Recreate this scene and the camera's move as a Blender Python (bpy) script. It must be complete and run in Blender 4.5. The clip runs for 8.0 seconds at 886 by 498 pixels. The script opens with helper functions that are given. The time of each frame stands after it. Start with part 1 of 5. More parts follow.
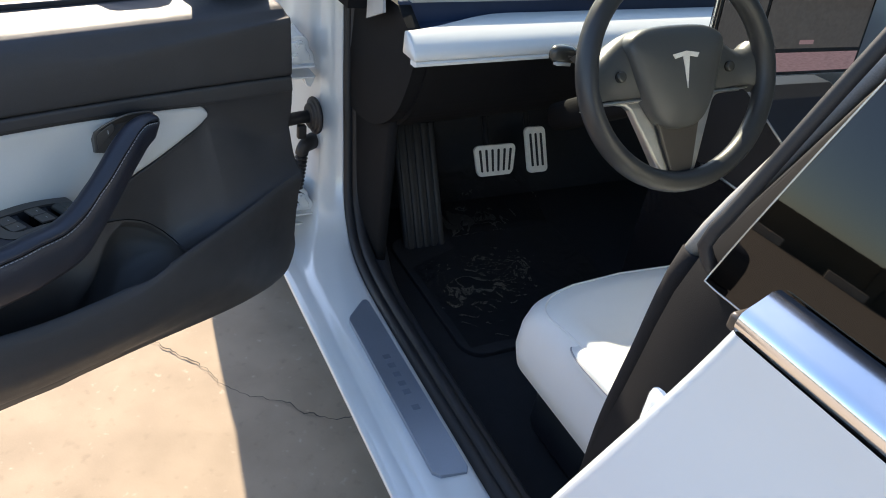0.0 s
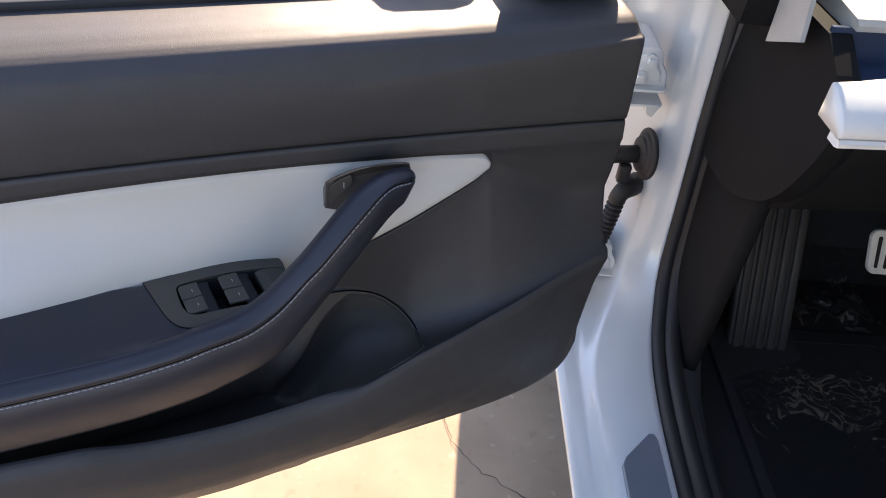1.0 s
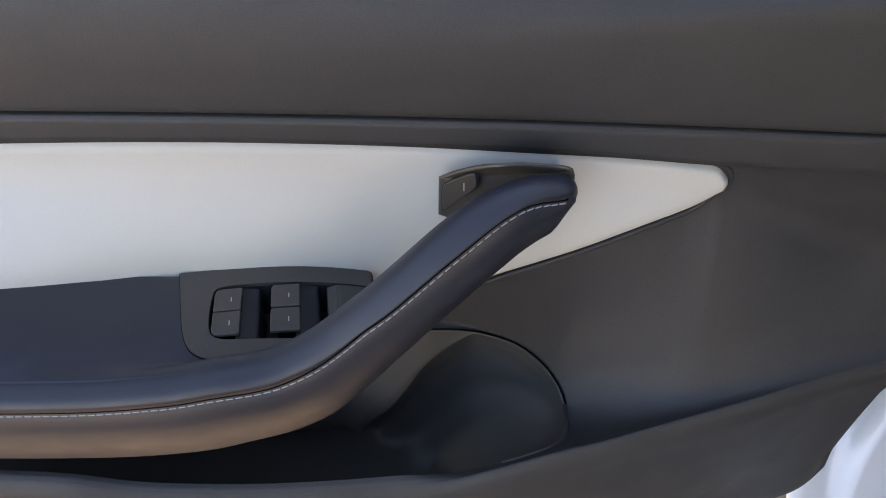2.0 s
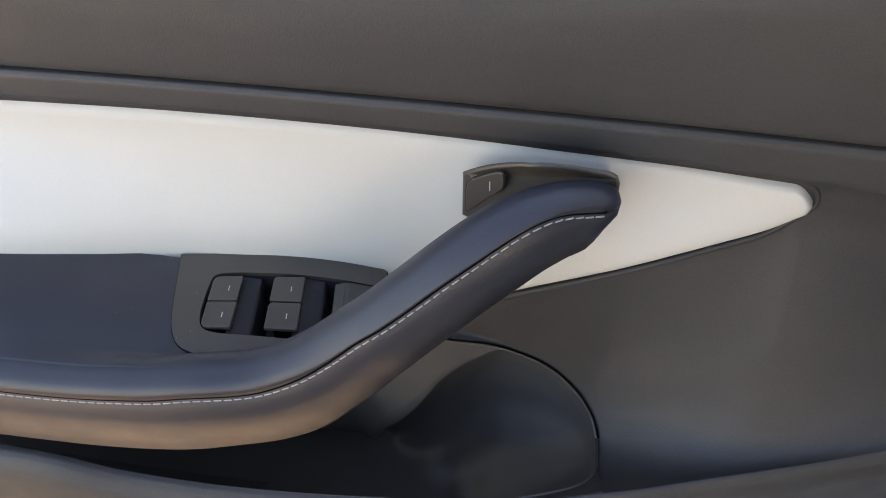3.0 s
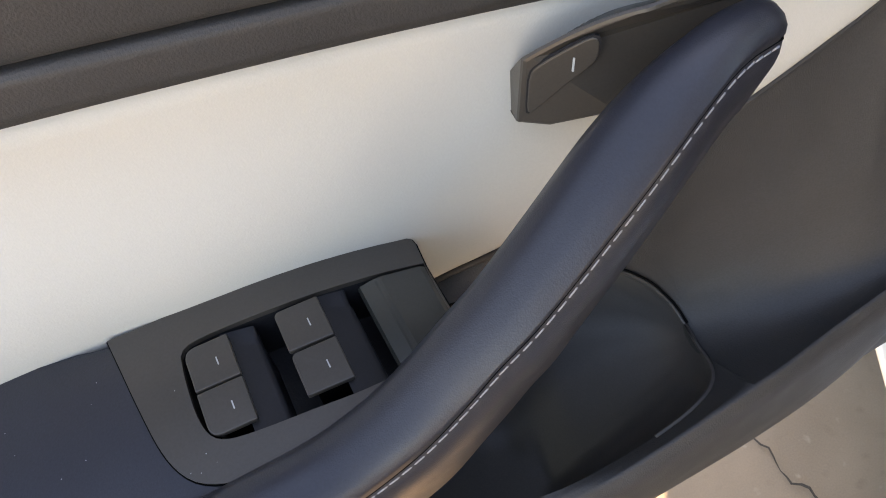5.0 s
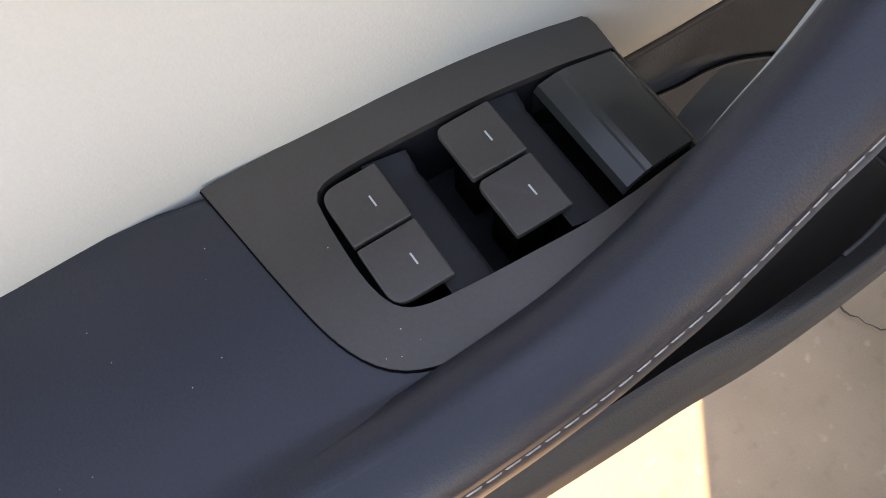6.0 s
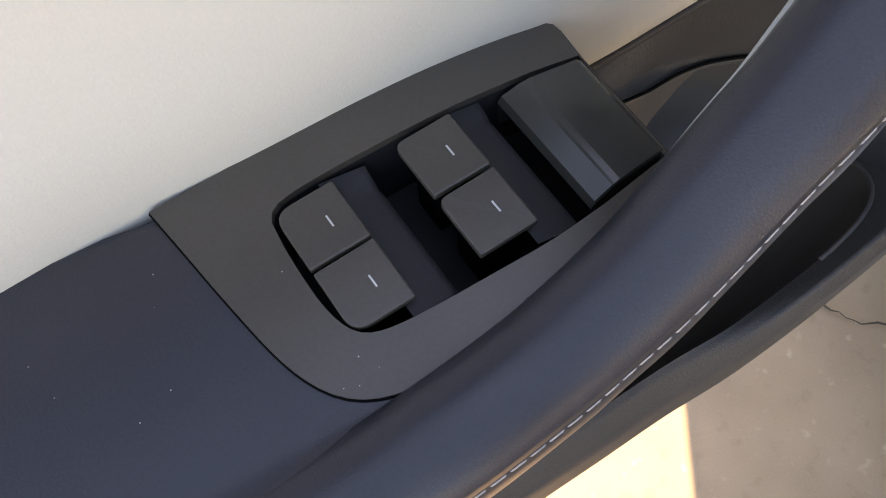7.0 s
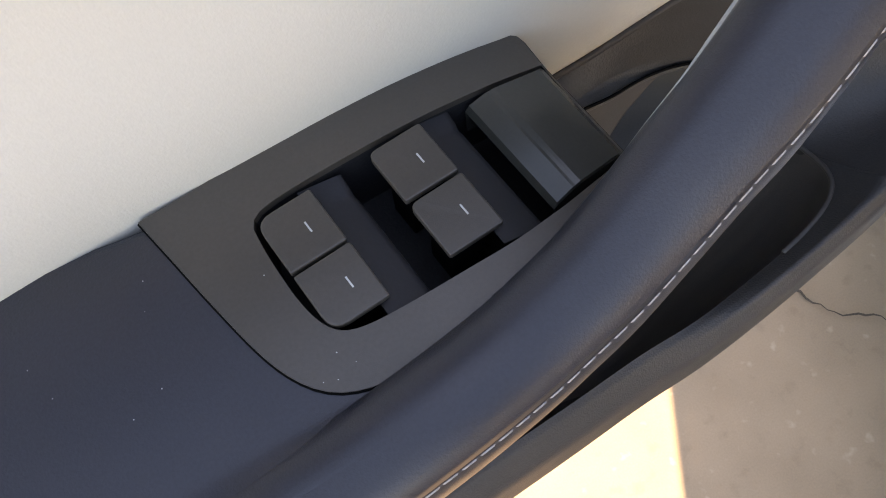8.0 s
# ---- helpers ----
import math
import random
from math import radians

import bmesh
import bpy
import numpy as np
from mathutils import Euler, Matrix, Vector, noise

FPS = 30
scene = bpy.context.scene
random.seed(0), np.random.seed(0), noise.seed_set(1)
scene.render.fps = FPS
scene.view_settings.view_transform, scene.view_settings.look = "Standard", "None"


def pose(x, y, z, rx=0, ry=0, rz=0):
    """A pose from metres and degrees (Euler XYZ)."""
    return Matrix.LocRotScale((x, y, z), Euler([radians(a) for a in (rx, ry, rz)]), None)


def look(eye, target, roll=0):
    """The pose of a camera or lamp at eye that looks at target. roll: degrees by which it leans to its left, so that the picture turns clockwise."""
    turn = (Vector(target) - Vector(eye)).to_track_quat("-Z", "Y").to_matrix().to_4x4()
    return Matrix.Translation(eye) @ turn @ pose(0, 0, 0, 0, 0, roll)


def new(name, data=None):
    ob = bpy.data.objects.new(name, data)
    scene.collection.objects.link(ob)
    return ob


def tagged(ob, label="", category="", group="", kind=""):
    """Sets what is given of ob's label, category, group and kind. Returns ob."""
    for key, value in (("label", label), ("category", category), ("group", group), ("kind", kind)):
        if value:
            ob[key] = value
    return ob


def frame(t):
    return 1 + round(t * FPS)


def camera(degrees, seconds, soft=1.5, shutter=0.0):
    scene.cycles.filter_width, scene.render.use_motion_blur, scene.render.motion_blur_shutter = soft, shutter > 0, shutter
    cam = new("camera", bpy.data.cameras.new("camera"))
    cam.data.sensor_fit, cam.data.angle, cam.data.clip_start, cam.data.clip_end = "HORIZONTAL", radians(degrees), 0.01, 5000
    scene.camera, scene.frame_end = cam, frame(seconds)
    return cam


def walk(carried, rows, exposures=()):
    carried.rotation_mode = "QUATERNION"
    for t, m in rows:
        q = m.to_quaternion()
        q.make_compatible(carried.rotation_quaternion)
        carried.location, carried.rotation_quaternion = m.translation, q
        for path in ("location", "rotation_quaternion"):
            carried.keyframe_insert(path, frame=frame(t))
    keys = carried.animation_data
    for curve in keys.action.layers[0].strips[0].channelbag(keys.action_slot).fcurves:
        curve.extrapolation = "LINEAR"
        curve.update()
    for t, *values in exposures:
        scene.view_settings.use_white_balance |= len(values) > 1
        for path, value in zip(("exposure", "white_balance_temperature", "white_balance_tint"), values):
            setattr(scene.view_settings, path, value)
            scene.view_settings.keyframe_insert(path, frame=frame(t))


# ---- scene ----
cam = camera(63.3, 8.0, soft=1.0)
PATH = [
    (0, (-0.64, -0.996, 1.281), (0.721, -0.004, 0.203), 8.8),
    (0.3, (-0.518, -0.911, 1.281), (0.635, 0.206, 0.088), 8.8),
    (0.5, (-0.46, -0.836, 1.271), (0.549, 0.376, 0.041), 8.0),
    (0.8, (-0.388, -0.704, 1.248), (0.329, 0.447, 0.141), 7.5),
    (1, (-0.35, -0.619, 1.224), (0.324, 0.761, -0.057), 6.0),
    (1.3, (-0.295, -0.523, 1.177), (0.137, 0.723, 0.027), 4.6),
    (1.5, (-0.259, -0.474, 1.147), (0.09, 0.95, -0.214), 3.2),
    (1.7, (-0.225, -0.432, 1.123), (-0.054, 0.988, -0.275), 1.0),
    (2.8, (-0.149, -0.345, 1.057), (-0.416, 1.041, -0.361), -3.7),
    (3, (-0.152, -0.334, 1.058), (-0.417, 1.033, -0.378), -3.3),
    (3.5, (-0.153, -0.323, 1.049), (-0.415, 1.039, -0.391), -2.9),
    (4, (-0.157, -0.323, 1.044), (-0.417, 1.037, -0.4), -2.9),
    (4.2, (-0.169, -0.312, 1.037), (-0.395, 1.04, -0.42), -2.9),
    (5.3, (-0.322, -0.175, 0.949), (-0.023, 0.754, -0.797), -7.7),
    (5.5, (-0.341, -0.158, 0.93), (-0.075, 0.682, -0.865), -8.2),
    (6, (-0.362, -0.151, 0.898), (-0.097, 0.572, -0.948), -5.9),
    (6.5, (-0.351, -0.142, 0.894), (-0.07, 0.566, -0.955), -5.3),
    (7, (-0.352, -0.146, 0.893), (-0.056, 0.553, -0.957), -4.3),
    (7.5, (-0.352, -0.147, 0.897), (-0.047, 0.546, -0.955), -3.7),
    (8, (-0.349, -0.154, 0.905), (-0.03, 0.543, -0.942), -4.2),
]
EXPOSURES = [(0, 1.74, 6750, 12), (0.3, 1.87, 7000, 16), (0.5, 1.96, 7250, 20), (0.8, 2.06, 7450, 22), (1, 2.12, 7550, 22), (1.5, 2.44, 7950, 22), (1.7, 2.48, 8150, 22), (2.8, 2.88, 9050, 20), (3.5, 2.92, 9250, 20), (4.2, 2.99, 9450, 20), (5.3, 2.93, 10100, 22), (6.5, 2.92, 10300, 23), (8, 2.96, 10300, 23)]
walk(cam, [(t, look(e, g, r)) for t, e, g, r in PATH], EXPOSURES)

# ---- world and sun ----
TO_SUN = Vector((0.803, 1.319, 1.0)).normalized()
world = bpy.data.worlds.new("sky")
scene.world = world
world.use_nodes = True
sky = world.node_tree.nodes.new("ShaderNodeTexSky")
sky.sky_type, sky.sun_disc = "NISHITA", False
sky.ozone_density, sky.dust_density = 2.7, 0.6
sky.sun_elevation, sky.sun_rotation = math.asin(TO_SUN.z), math.atan2(TO_SUN.x, TO_SUN.y)
back = world.node_tree.nodes["Background"]
back.inputs["Strength"].default_value = 0.12
world.node_tree.links.new(sky.outputs[0], back.inputs["Color"])
sun_data = bpy.data.lights.new("sun", "SUN")
sun_data.energy, sun_data.angle, sun_data.color = 4.0, radians(0.5), (1.0, 0.89, 0.72)
sun = new("sun", sun_data)
sun.matrix_world = look(TO_SUN * 20, (0, 0, 0))


# ---- materials ----
def material(name, color, rough=0.5, metal=0.0, second=None, scale=30.0, mix=0.5, fine=0.0, fine_scale=900.0,
             bump=0.0, bump_scale=400.0, cells=False, coat=0.0, specular=0.5, rough_vary=0.0, sheen=0.0, low=0.4, high=0.6):
    """A surface with variation at two scales (large stains, fine grain) and a bump of noise or leather cells."""
    m = bpy.data.materials.new(name)
    m.use_nodes = True
    nt = m.node_tree
    p = nt.nodes["Principled BSDF"]
    p.inputs["Roughness"].default_value, p.inputs["Metallic"].default_value = rough, metal
    p.inputs["Coat Weight"].default_value, p.inputs["Specular IOR Level"].default_value = coat, specular
    p.inputs["Coat Roughness"].default_value = 0.04
    p.inputs["Sheen Weight"].default_value = sheen
    co = nt.nodes.new("ShaderNodeTexCoord")

    def noise_at(s, detail=4.0):
        n = nt.nodes.new("ShaderNodeTexNoise")
        n.inputs["Scale"].default_value, n.inputs["Detail"].default_value = s, detail
        nt.links.new(co.outputs["Object"], n.inputs["Vector"])
        return n

    def ramp(src, a, b, lo, hi):
        r = nt.nodes.new("ShaderNodeMapRange")
        r.inputs["From Min"].default_value, r.inputs["From Max"].default_value = a, b
        r.inputs["To Min"].default_value, r.inputs["To Max"].default_value = lo, hi
        nt.links.new(src, r.inputs["Value"])
        return r.outputs[0]

    big = noise_at(scale)
    second = second or tuple(c * 0.86 for c in color)
    mx = nt.nodes.new("ShaderNodeMix")
    mx.data_type = "RGBA"
    mx.inputs["A"].default_value, mx.inputs["B"].default_value = (*color, 1), (*second, 1)
    nt.links.new(ramp(big.outputs["Fac"], low, high, 0, mix), mx.inputs["Factor"])
    out = mx.outputs["Result"]
    if fine:
        grain = noise_at(fine_scale, 2.0)
        hs = nt.nodes.new("ShaderNodeHueSaturation")
        nt.links.new(out, hs.inputs["Color"])
        nt.links.new(ramp(grain.outputs["Fac"], 0.3, 0.7, 1 - fine, 1 + fine), hs.inputs["Value"])
        out = hs.outputs[0]
    nt.links.new(out, p.inputs["Base Color"])
    if rough_vary:
        nt.links.new(ramp(noise_at(scale * 2.3).outputs["Fac"], 0.3, 0.7, rough - rough_vary, rough + rough_vary), p.inputs["Roughness"])
    if bump:
        if cells:
            v = nt.nodes.new("ShaderNodeTexVoronoi")
            v.feature = "SMOOTH_F1"
            v.inputs["Scale"].default_value = bump_scale
            nt.links.new(co.outputs["Object"], v.inputs["Vector"])
            h = v.outputs["Distance"]
        else:
            h = noise_at(bump_scale, 3.0).outputs["Fac"]
        b = nt.nodes.new("ShaderNodeBump")
        b.inputs["Strength"].default_value, b.inputs["Distance"].default_value = bump, 0.001
        nt.links.new(h, b.inputs["Height"])
        nt.links.new(b.outputs[0], p.inputs["Normal"])
    return m


PAINT = material("white_paint", (0.60, 0.645, 0.675), 0.25, second=(0.575, 0.62, 0.65), scale=6, coat=1.0)
VINYL = material("black_vinyl", (0.0418, 0.0403, 0.0406), 0.55, second=(0.0362, 0.0350, 0.0352), scale=14, fine=0.12, bump=0.25, bump_scale=1050, rough_vary=0.05)
LEATHER = material("black_leather", (0.0235, 0.0247, 0.0330), 0.37, second=(0.0205, 0.0217, 0.0290), scale=18, fine=0.1, bump=0.16, bump_scale=1500, rough_vary=0.05, specular=0.52)
WHITE = material("white_vinyl", (0.575, 0.551, 0.496), 0.5, second=(0.552, 0.529, 0.474), scale=9, fine=0.02, bump=0.10, bump_scale=1200)
# the insert's vinyl again, raised in colour for more skylight in the cabin
SKYLITVINYL = material("skylit_vinyl", (0.80, 0.79, 0.76), 0.45, second=(0.76, 0.755, 0.73), scale=9, fine=0.02, bump=0.10, bump_scale=1200)
SWITCH = material("satin_black_plastic", (0.066, 0.056, 0.047), 0.32, second=(0.060, 0.051, 0.042), scale=25, fine=0.06, bump=0.06, bump_scale=2500, rough_vary=0.04)
GLOSS = material("gloss_black_plastic", (0.046, 0.045, 0.039), 0.20, second=(0.042, 0.041, 0.035), scale=25, fine=0.04, rough_vary=0.03)
DARKPLASTIC = material("recess_plastic", (0.021, 0.021, 0.024), 0.55, specular=0.3, scale=30, fine=0.08, bump=0.05, bump_scale=1500)
TRIMDARK = material("dark_trim", (0.011, 0.011, 0.012), 0.7, specular=0.08, scale=20, fine=0.12, bump=0.15, bump_scale=1200)
PEDAL = material("pedal_metal", (0.86, 0.83, 0.76), 0.45, 0.1, scale=60, fine=0.08, bump=0.1, bump_scale=700)
RUBBER = material("black_rubber", (0.020, 0.020, 0.022), 0.5, specular=0.34, scale=30, fine=0.15, bump=0.1, bump_scale=800)
CARPET = material("black_carpet", (0.036, 0.036, 0.038), 0.95, scale=40, fine=0.5, fine_scale=1500, bump=0.8, bump_scale=900, specular=0.1)
CHROME = material("chrome", (0.82, 0.83, 0.85), 0.16, 1.0, scale=8, rough_vary=0.03)
STEEL = material("brushed_steel", (0.55, 0.54, 0.52), 0.38, 0.9, scale=60, fine=0.1, bump=0.1, bump_scale=700)
COVERGREY = material("pillar_cover_grey", (0.25, 0.25, 0.245), 0.75, scale=20, fine=0.12, bump=0.25, bump_scale=1300)
GREYTRIM = material("pale_grey_trim", (0.40, 0.40, 0.39), 0.7, scale=20, fine=0.06, bump=0.2, bump_scale=1300)
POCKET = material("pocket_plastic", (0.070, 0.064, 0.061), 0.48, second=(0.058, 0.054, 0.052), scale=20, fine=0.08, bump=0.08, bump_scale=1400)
FOOTREST = material("footrest_rubber", (0.038, 0.038, 0.039), 0.55, scale=30, fine=0.15, bump=0.1, bump_scale=800)
BLACK = material("deep_black", (0.004, 0.004, 0.004), 0.9, specular=0.05, scale=30)
HUB = material("matte_hub_cover", (0.075, 0.076, 0.073), 0.40, second=(0.066, 0.067, 0.065), scale=14, fine=0.08, bump=0.12, bump_scale=1300)
WHEELSKIN = material("wheel_leather", (0.034, 0.035, 0.036), 0.40, second=(0.029, 0.030, 0.031), scale=18, fine=0.1, bump=0.08, bump_scale=1100, cells=True)
SILLTRIM = material("sill_trim", (0.040, 0.043, 0.050), 0.55, scale=20, fine=0.12, bump=0.12, bump_scale=1200, specular=0.5)
PILLARSEAL = material("fabric_seal", (0.018, 0.017, 0.018), 0.8, scale=30, fine=0.25, bump=0.3, bump_scale=1500, specular=0.15)
THREAD = material("grey_thread", (0.34, 0.34, 0.36), 0.8, scale=300, fine=0.2)
TICK = material("switch_mark", (0.55, 0.55, 0.53), 0.6, scale=200)
PLATE = material("sill_plate_metal", (0.26, 0.30, 0.37), 0.32, 0.5, second=(0.23, 0.27, 0.33), scale=12, fine=0.05)
PLATEMARK = material("sill_plate_mark", (0.17, 0.20, 0.26), 0.4, 0.4, scale=40)
SCREENM = material("screen_glass", (0.015, 0.014, 0.016), 0.06, scale=5, coat=0.3)
# the blue is the sky's reflection, painted into the slot's base colour
SLOT = material("air_slot", (0.03, 0.05, 0.10), 0.3, scale=30)
# dark dash top in pale grey: the sun on it is put into the colour
DASHTOP = material("dash_top", (0.42, 0.42, 0.40), 0.6, scale=20, fine=0.1, bump=0.3, bump_scale=1100)
CRACKM = material("crack_dark", (0.075, 0.064, 0.054), 0.95, scale=80, fine=0.3)


def concrete():
    m = material("concrete", (0.355, 0.283, 0.211), 0.9, second=(0.285, 0.226, 0.167), scale=7.0, mix=0.8, low=0.35, high=0.65, fine=0.05, fine_scale=420,
                 bump=0.16, bump_scale=160, specular=0.25)
    nt = m.node_tree
    p = nt.nodes["Principled BSDF"]
    base = p.inputs["Base Color"].links[0].from_socket
    co = nt.nodes.new("ShaderNodeTexCoord")
    v = nt.nodes.new("ShaderNodeTexNoise")
    v.inputs["Scale"].default_value, v.inputs["Detail"].default_value = 34, 3
    nt.links.new(co.outputs["Object"], v.inputs["Vector"])
    last = base
    for lo, hi, col, amt in ((0.60, 0.74, (0.19, 0.15, 0.11), 0.32), (0.35, 0.27, (0.50, 0.43, 0.34), 0.5)):
        r = nt.nodes.new("ShaderNodeMapRange")
        r.inputs["From Min"].default_value, r.inputs["From Max"].default_value = lo, hi
        r.inputs["To Max"].default_value = amt
        nt.links.new(v.outputs["Fac"], r.inputs["Value"])
        mx = nt.nodes.new("ShaderNodeMix")
        mx.data_type = "RGBA"
        mx.inputs["B"].default_value = (*col, 1)
        nt.links.new(r.outputs[0], mx.inputs["Factor"])
        nt.links.new(last, mx.inputs["A"])
        last = mx.outputs["Result"]
    nt.links.new(last, p.inputs["Base Color"])
    return m


def lit(name, color, strength):
    """A part of a display that is switched on."""
    m = material(name, tuple(c * 0.1 for c in color), 0.1, scale=6)
    p = m.node_tree.nodes["Principled BSDF"]
    n = m.node_tree.nodes.new("ShaderNodeTexNoise")
    n.inputs["Scale"].default_value = 25
    r = m.node_tree.nodes.new("ShaderNodeMapRange")
    r.inputs["From Min"].default_value, r.inputs["From Max"].default_value = 0.35, 0.65
    r.inputs["To Min"].default_value, r.inputs["To Max"].default_value = strength * 0.6, strength
    m.node_tree.links.new(n.outputs["Fac"], r.inputs["Value"])
    m.node_tree.links.new(r.outputs[0], p.inputs["Emission Strength"])
    p.inputs["Emission Color"].default_value = (*color, 1)
    return m


LITDARK = lit("display_dark", (0.5, 0.48, 0.47), 0.03)
LITPINK = lit("display_pink", (0.75, 0.5, 0.55), 0.09)
CONCRETE = concrete()
YARDWALL = material("yard_wall_block", (0.17, 0.15, 0.11), 0.9, second=(0.14, 0.125, 0.09), scale=2, fine=0.15, fine_scale=30, specular=0.2)
STUCCO = material("far_stucco", (0.55, 0.48, 0.40), 0.9, second=(0.50, 0.43, 0.35), scale=2, fine=0.1, fine_scale=40, specular=0.2)


def glass(name, tint, gloss):
    """Thin pane: lets tinted light through and mirrors a little."""
    m = bpy.data.materials.new(name)
    m.use_nodes = True
    nt = m.node_tree
    nt.nodes.remove(nt.nodes["Principled BSDF"])
    clear, shine, mix = nt.nodes.new("ShaderNodeBsdfTransparent"), nt.nodes.new("ShaderNodeBsdfGlossy"), nt.nodes.new("ShaderNodeMixShader")
    clear.inputs["Color"].default_value = (*tint, 1)
    shine.inputs["Roughness"].default_value = 0.02
    mix.inputs["Fac"].default_value = gloss
    nt.links.new(clear.outputs[0], mix.inputs[1])
    nt.links.new(shine.outputs[0], mix.inputs[2])
    nt.links.new(mix.outputs[0], nt.nodes["Material Output"].inputs["Surface"])
    return m


CLEAR = glass("clear_glass", (0.72, 0.77, 0.73), 0.06)
ROOFGLASS = glass("roof_glass", (0.16, 0.19, 0.17), 0.06)
FILMCLEAR = glass("clear_film", (0.90, 0.90, 0.90), 0.15)
SIDEGLASS = glass("side_glass", (0.05, 0.044, 0.040), 0.05)


# ---- mesh helpers ----
def part(name, bm, mat, parent=None, label="", smooth=True):
    me = bpy.data.meshes.new(name)
    if smooth:
        for f in bm.faces:
            f.smooth = True
    bm.to_mesh(me)
    bm.free()
    me.materials.append(mat)
    ob = new(name, me)
    if parent:
        ob.parent = parent
    if label:
        ob["label"] = label
    return ob


plain_part = part


def lerp(a, b, u):
    return a + (b - a) * u


def step(a, b, x):
    u = min(1.0, max(0.0, (x - a) / (b - a)))
    return u * u * (3 - 2 * u)


def along(table, x):
    """Smooth value at x from a short table of (x, value...) rows in rising x."""
    n = len(table)
    if x <= table[0][0]:
        return [float(c) for c in table[0][1:]]
    if x >= table[-1][0]:
        return [float(c) for c in table[-1][1:]]
    i = max(k for k in range(n - 1) if table[k][0] <= x)
    a, b = table[i], table[i + 1]
    h = b[0] - a[0]
    u = (x - a[0]) / h
    out = []
    for c in range(1, len(a)):
        ma = (b[c] - table[i - 1][c]) / (b[0] - table[i - 1][0]) if i else (b[c] - a[c]) / h
        mb = (table[i + 2][c] - a[c]) / (table[i + 2][0] - a[0]) if i + 2 < n else (b[c] - a[c]) / h
        out.append((2 * u**3 - 3 * u**2 + 1) * a[c] + (u**3 - 2 * u**2 + u) * h * ma + (-2 * u**3 + 3 * u**2) * b[c] + (u**3 - u**2) * h * mb)
    return out


def spline(points, n):
    """n points evenly along a Catmull-Rom curve through a few points."""
    pts = [Vector(p) for p in points]
    pts = [2 * pts[0] - pts[1], *pts, 2 * pts[-1] - pts[-2]]
    fine = []
    for i in range(1, len(pts) - 2):
        a, b, c, d = pts[i - 1:i + 3]
        for k in range(40):
            u = k / 40
            fine.append(0.5 * (2 * b + (c - a) * u + (2 * a - 5 * b + 4 * c - d) * u * u + (3 * b - a - 3 * c + d) * u**3))
    fine.append(pts[-2])
    run = [0.0]
    for a, b in zip(fine, fine[1:]):
        run.append(run[-1] + (b - a).length)
    out, j = [], 0
    for k in range(n):
        s = run[-1] * k / (n - 1)
        while j < len(run) - 2 and run[j + 1] < s:
            j += 1
        out.append(fine[j].lerp(fine[j + 1], (s - run[j]) / max(1e-9, run[j + 1] - run[j])))
    return out


def spline2(points, n=24):
    return [(p.x, p.y) for p in spline([(a, b, 0) for a, b in points], n)]


def sheet(rows, close_u=False, close_v=False, skip=None):
    """A bmesh of quads over rows of points."""
    bm = bmesh.new()
    vs = [[bm.verts.new(p) for p in row] for row in rows]
    nu, nv = len(vs), len(vs[0])
    for i in range(nu if close_u else nu - 1):
        for j in range(nv if close_v else nv - 1):
            if skip and skip(i, j):
                continue
            q = (vs[i][j], vs[(i + 1) % nu][j], vs[(i + 1) % nu][(j + 1) % nv], vs[i][(j + 1) % nv])
            if len({v.index for v in q} | {id(v) for v in q}) >= 4:
                bm.faces.new(q)
    bmesh.ops.remove_doubles(bm, verts=bm.verts, dist=1e-6)
    bmesh.ops.recalc_face_normals(bm, faces=bm.faces)
    return bm


def sweep(path, section, up=Vector((0, 0, 1)), caps=True, scale=None):
    """Sweeps a closed section of (side, up) pairs along a path; side is to the right of the way."""
    rows, n = [], len(path)
    for i, p in enumerate(path):
        t = (path[min(i + 1, n - 1)] - path[max(i - 1, 0)]).normalized()
        side = t.cross(up).normalized()
        top = side.cross(t).normalized()
        k = scale(i / (n - 1)) if scale else 1.0
        rows.append([p + side * (a * k) + top * (b * k) for a, b in section])
    bm = sheet(rows, close_v=True)
    if caps:
        bm.verts.ensure_lookup_table()
        for row in (rows[0], rows[-1]):
            loop = [min(bm.verts, key=lambda v: (v.co - q).length_squared) for q in row]
            if len(set(loop)) == len(loop):
                bm.faces.new(loop)
        bmesh.ops.recalc_face_normals(bm, faces=bm.faces)
    return bm


def ring(r, n=12):
    return [(r * math.cos(2 * math.pi * k / n), r * math.sin(2 * math.pi * k / n)) for k in range(n)]


def round_rect(w, h, r, n=5):
    out = []
    for cx, cy, a0 in ((w / 2 - r, h / 2 - r, 0), (-w / 2 + r, h / 2 - r, 90), (-w / 2 + r, -h / 2 + r, 180), (w / 2 - r, -h / 2 + r, 270)):
        for k in range(n + 1):
            a = radians(a0 + 90 * k / n)
            out.append((cx + r * math.cos(a), cy + r * math.sin(a)))
    return out


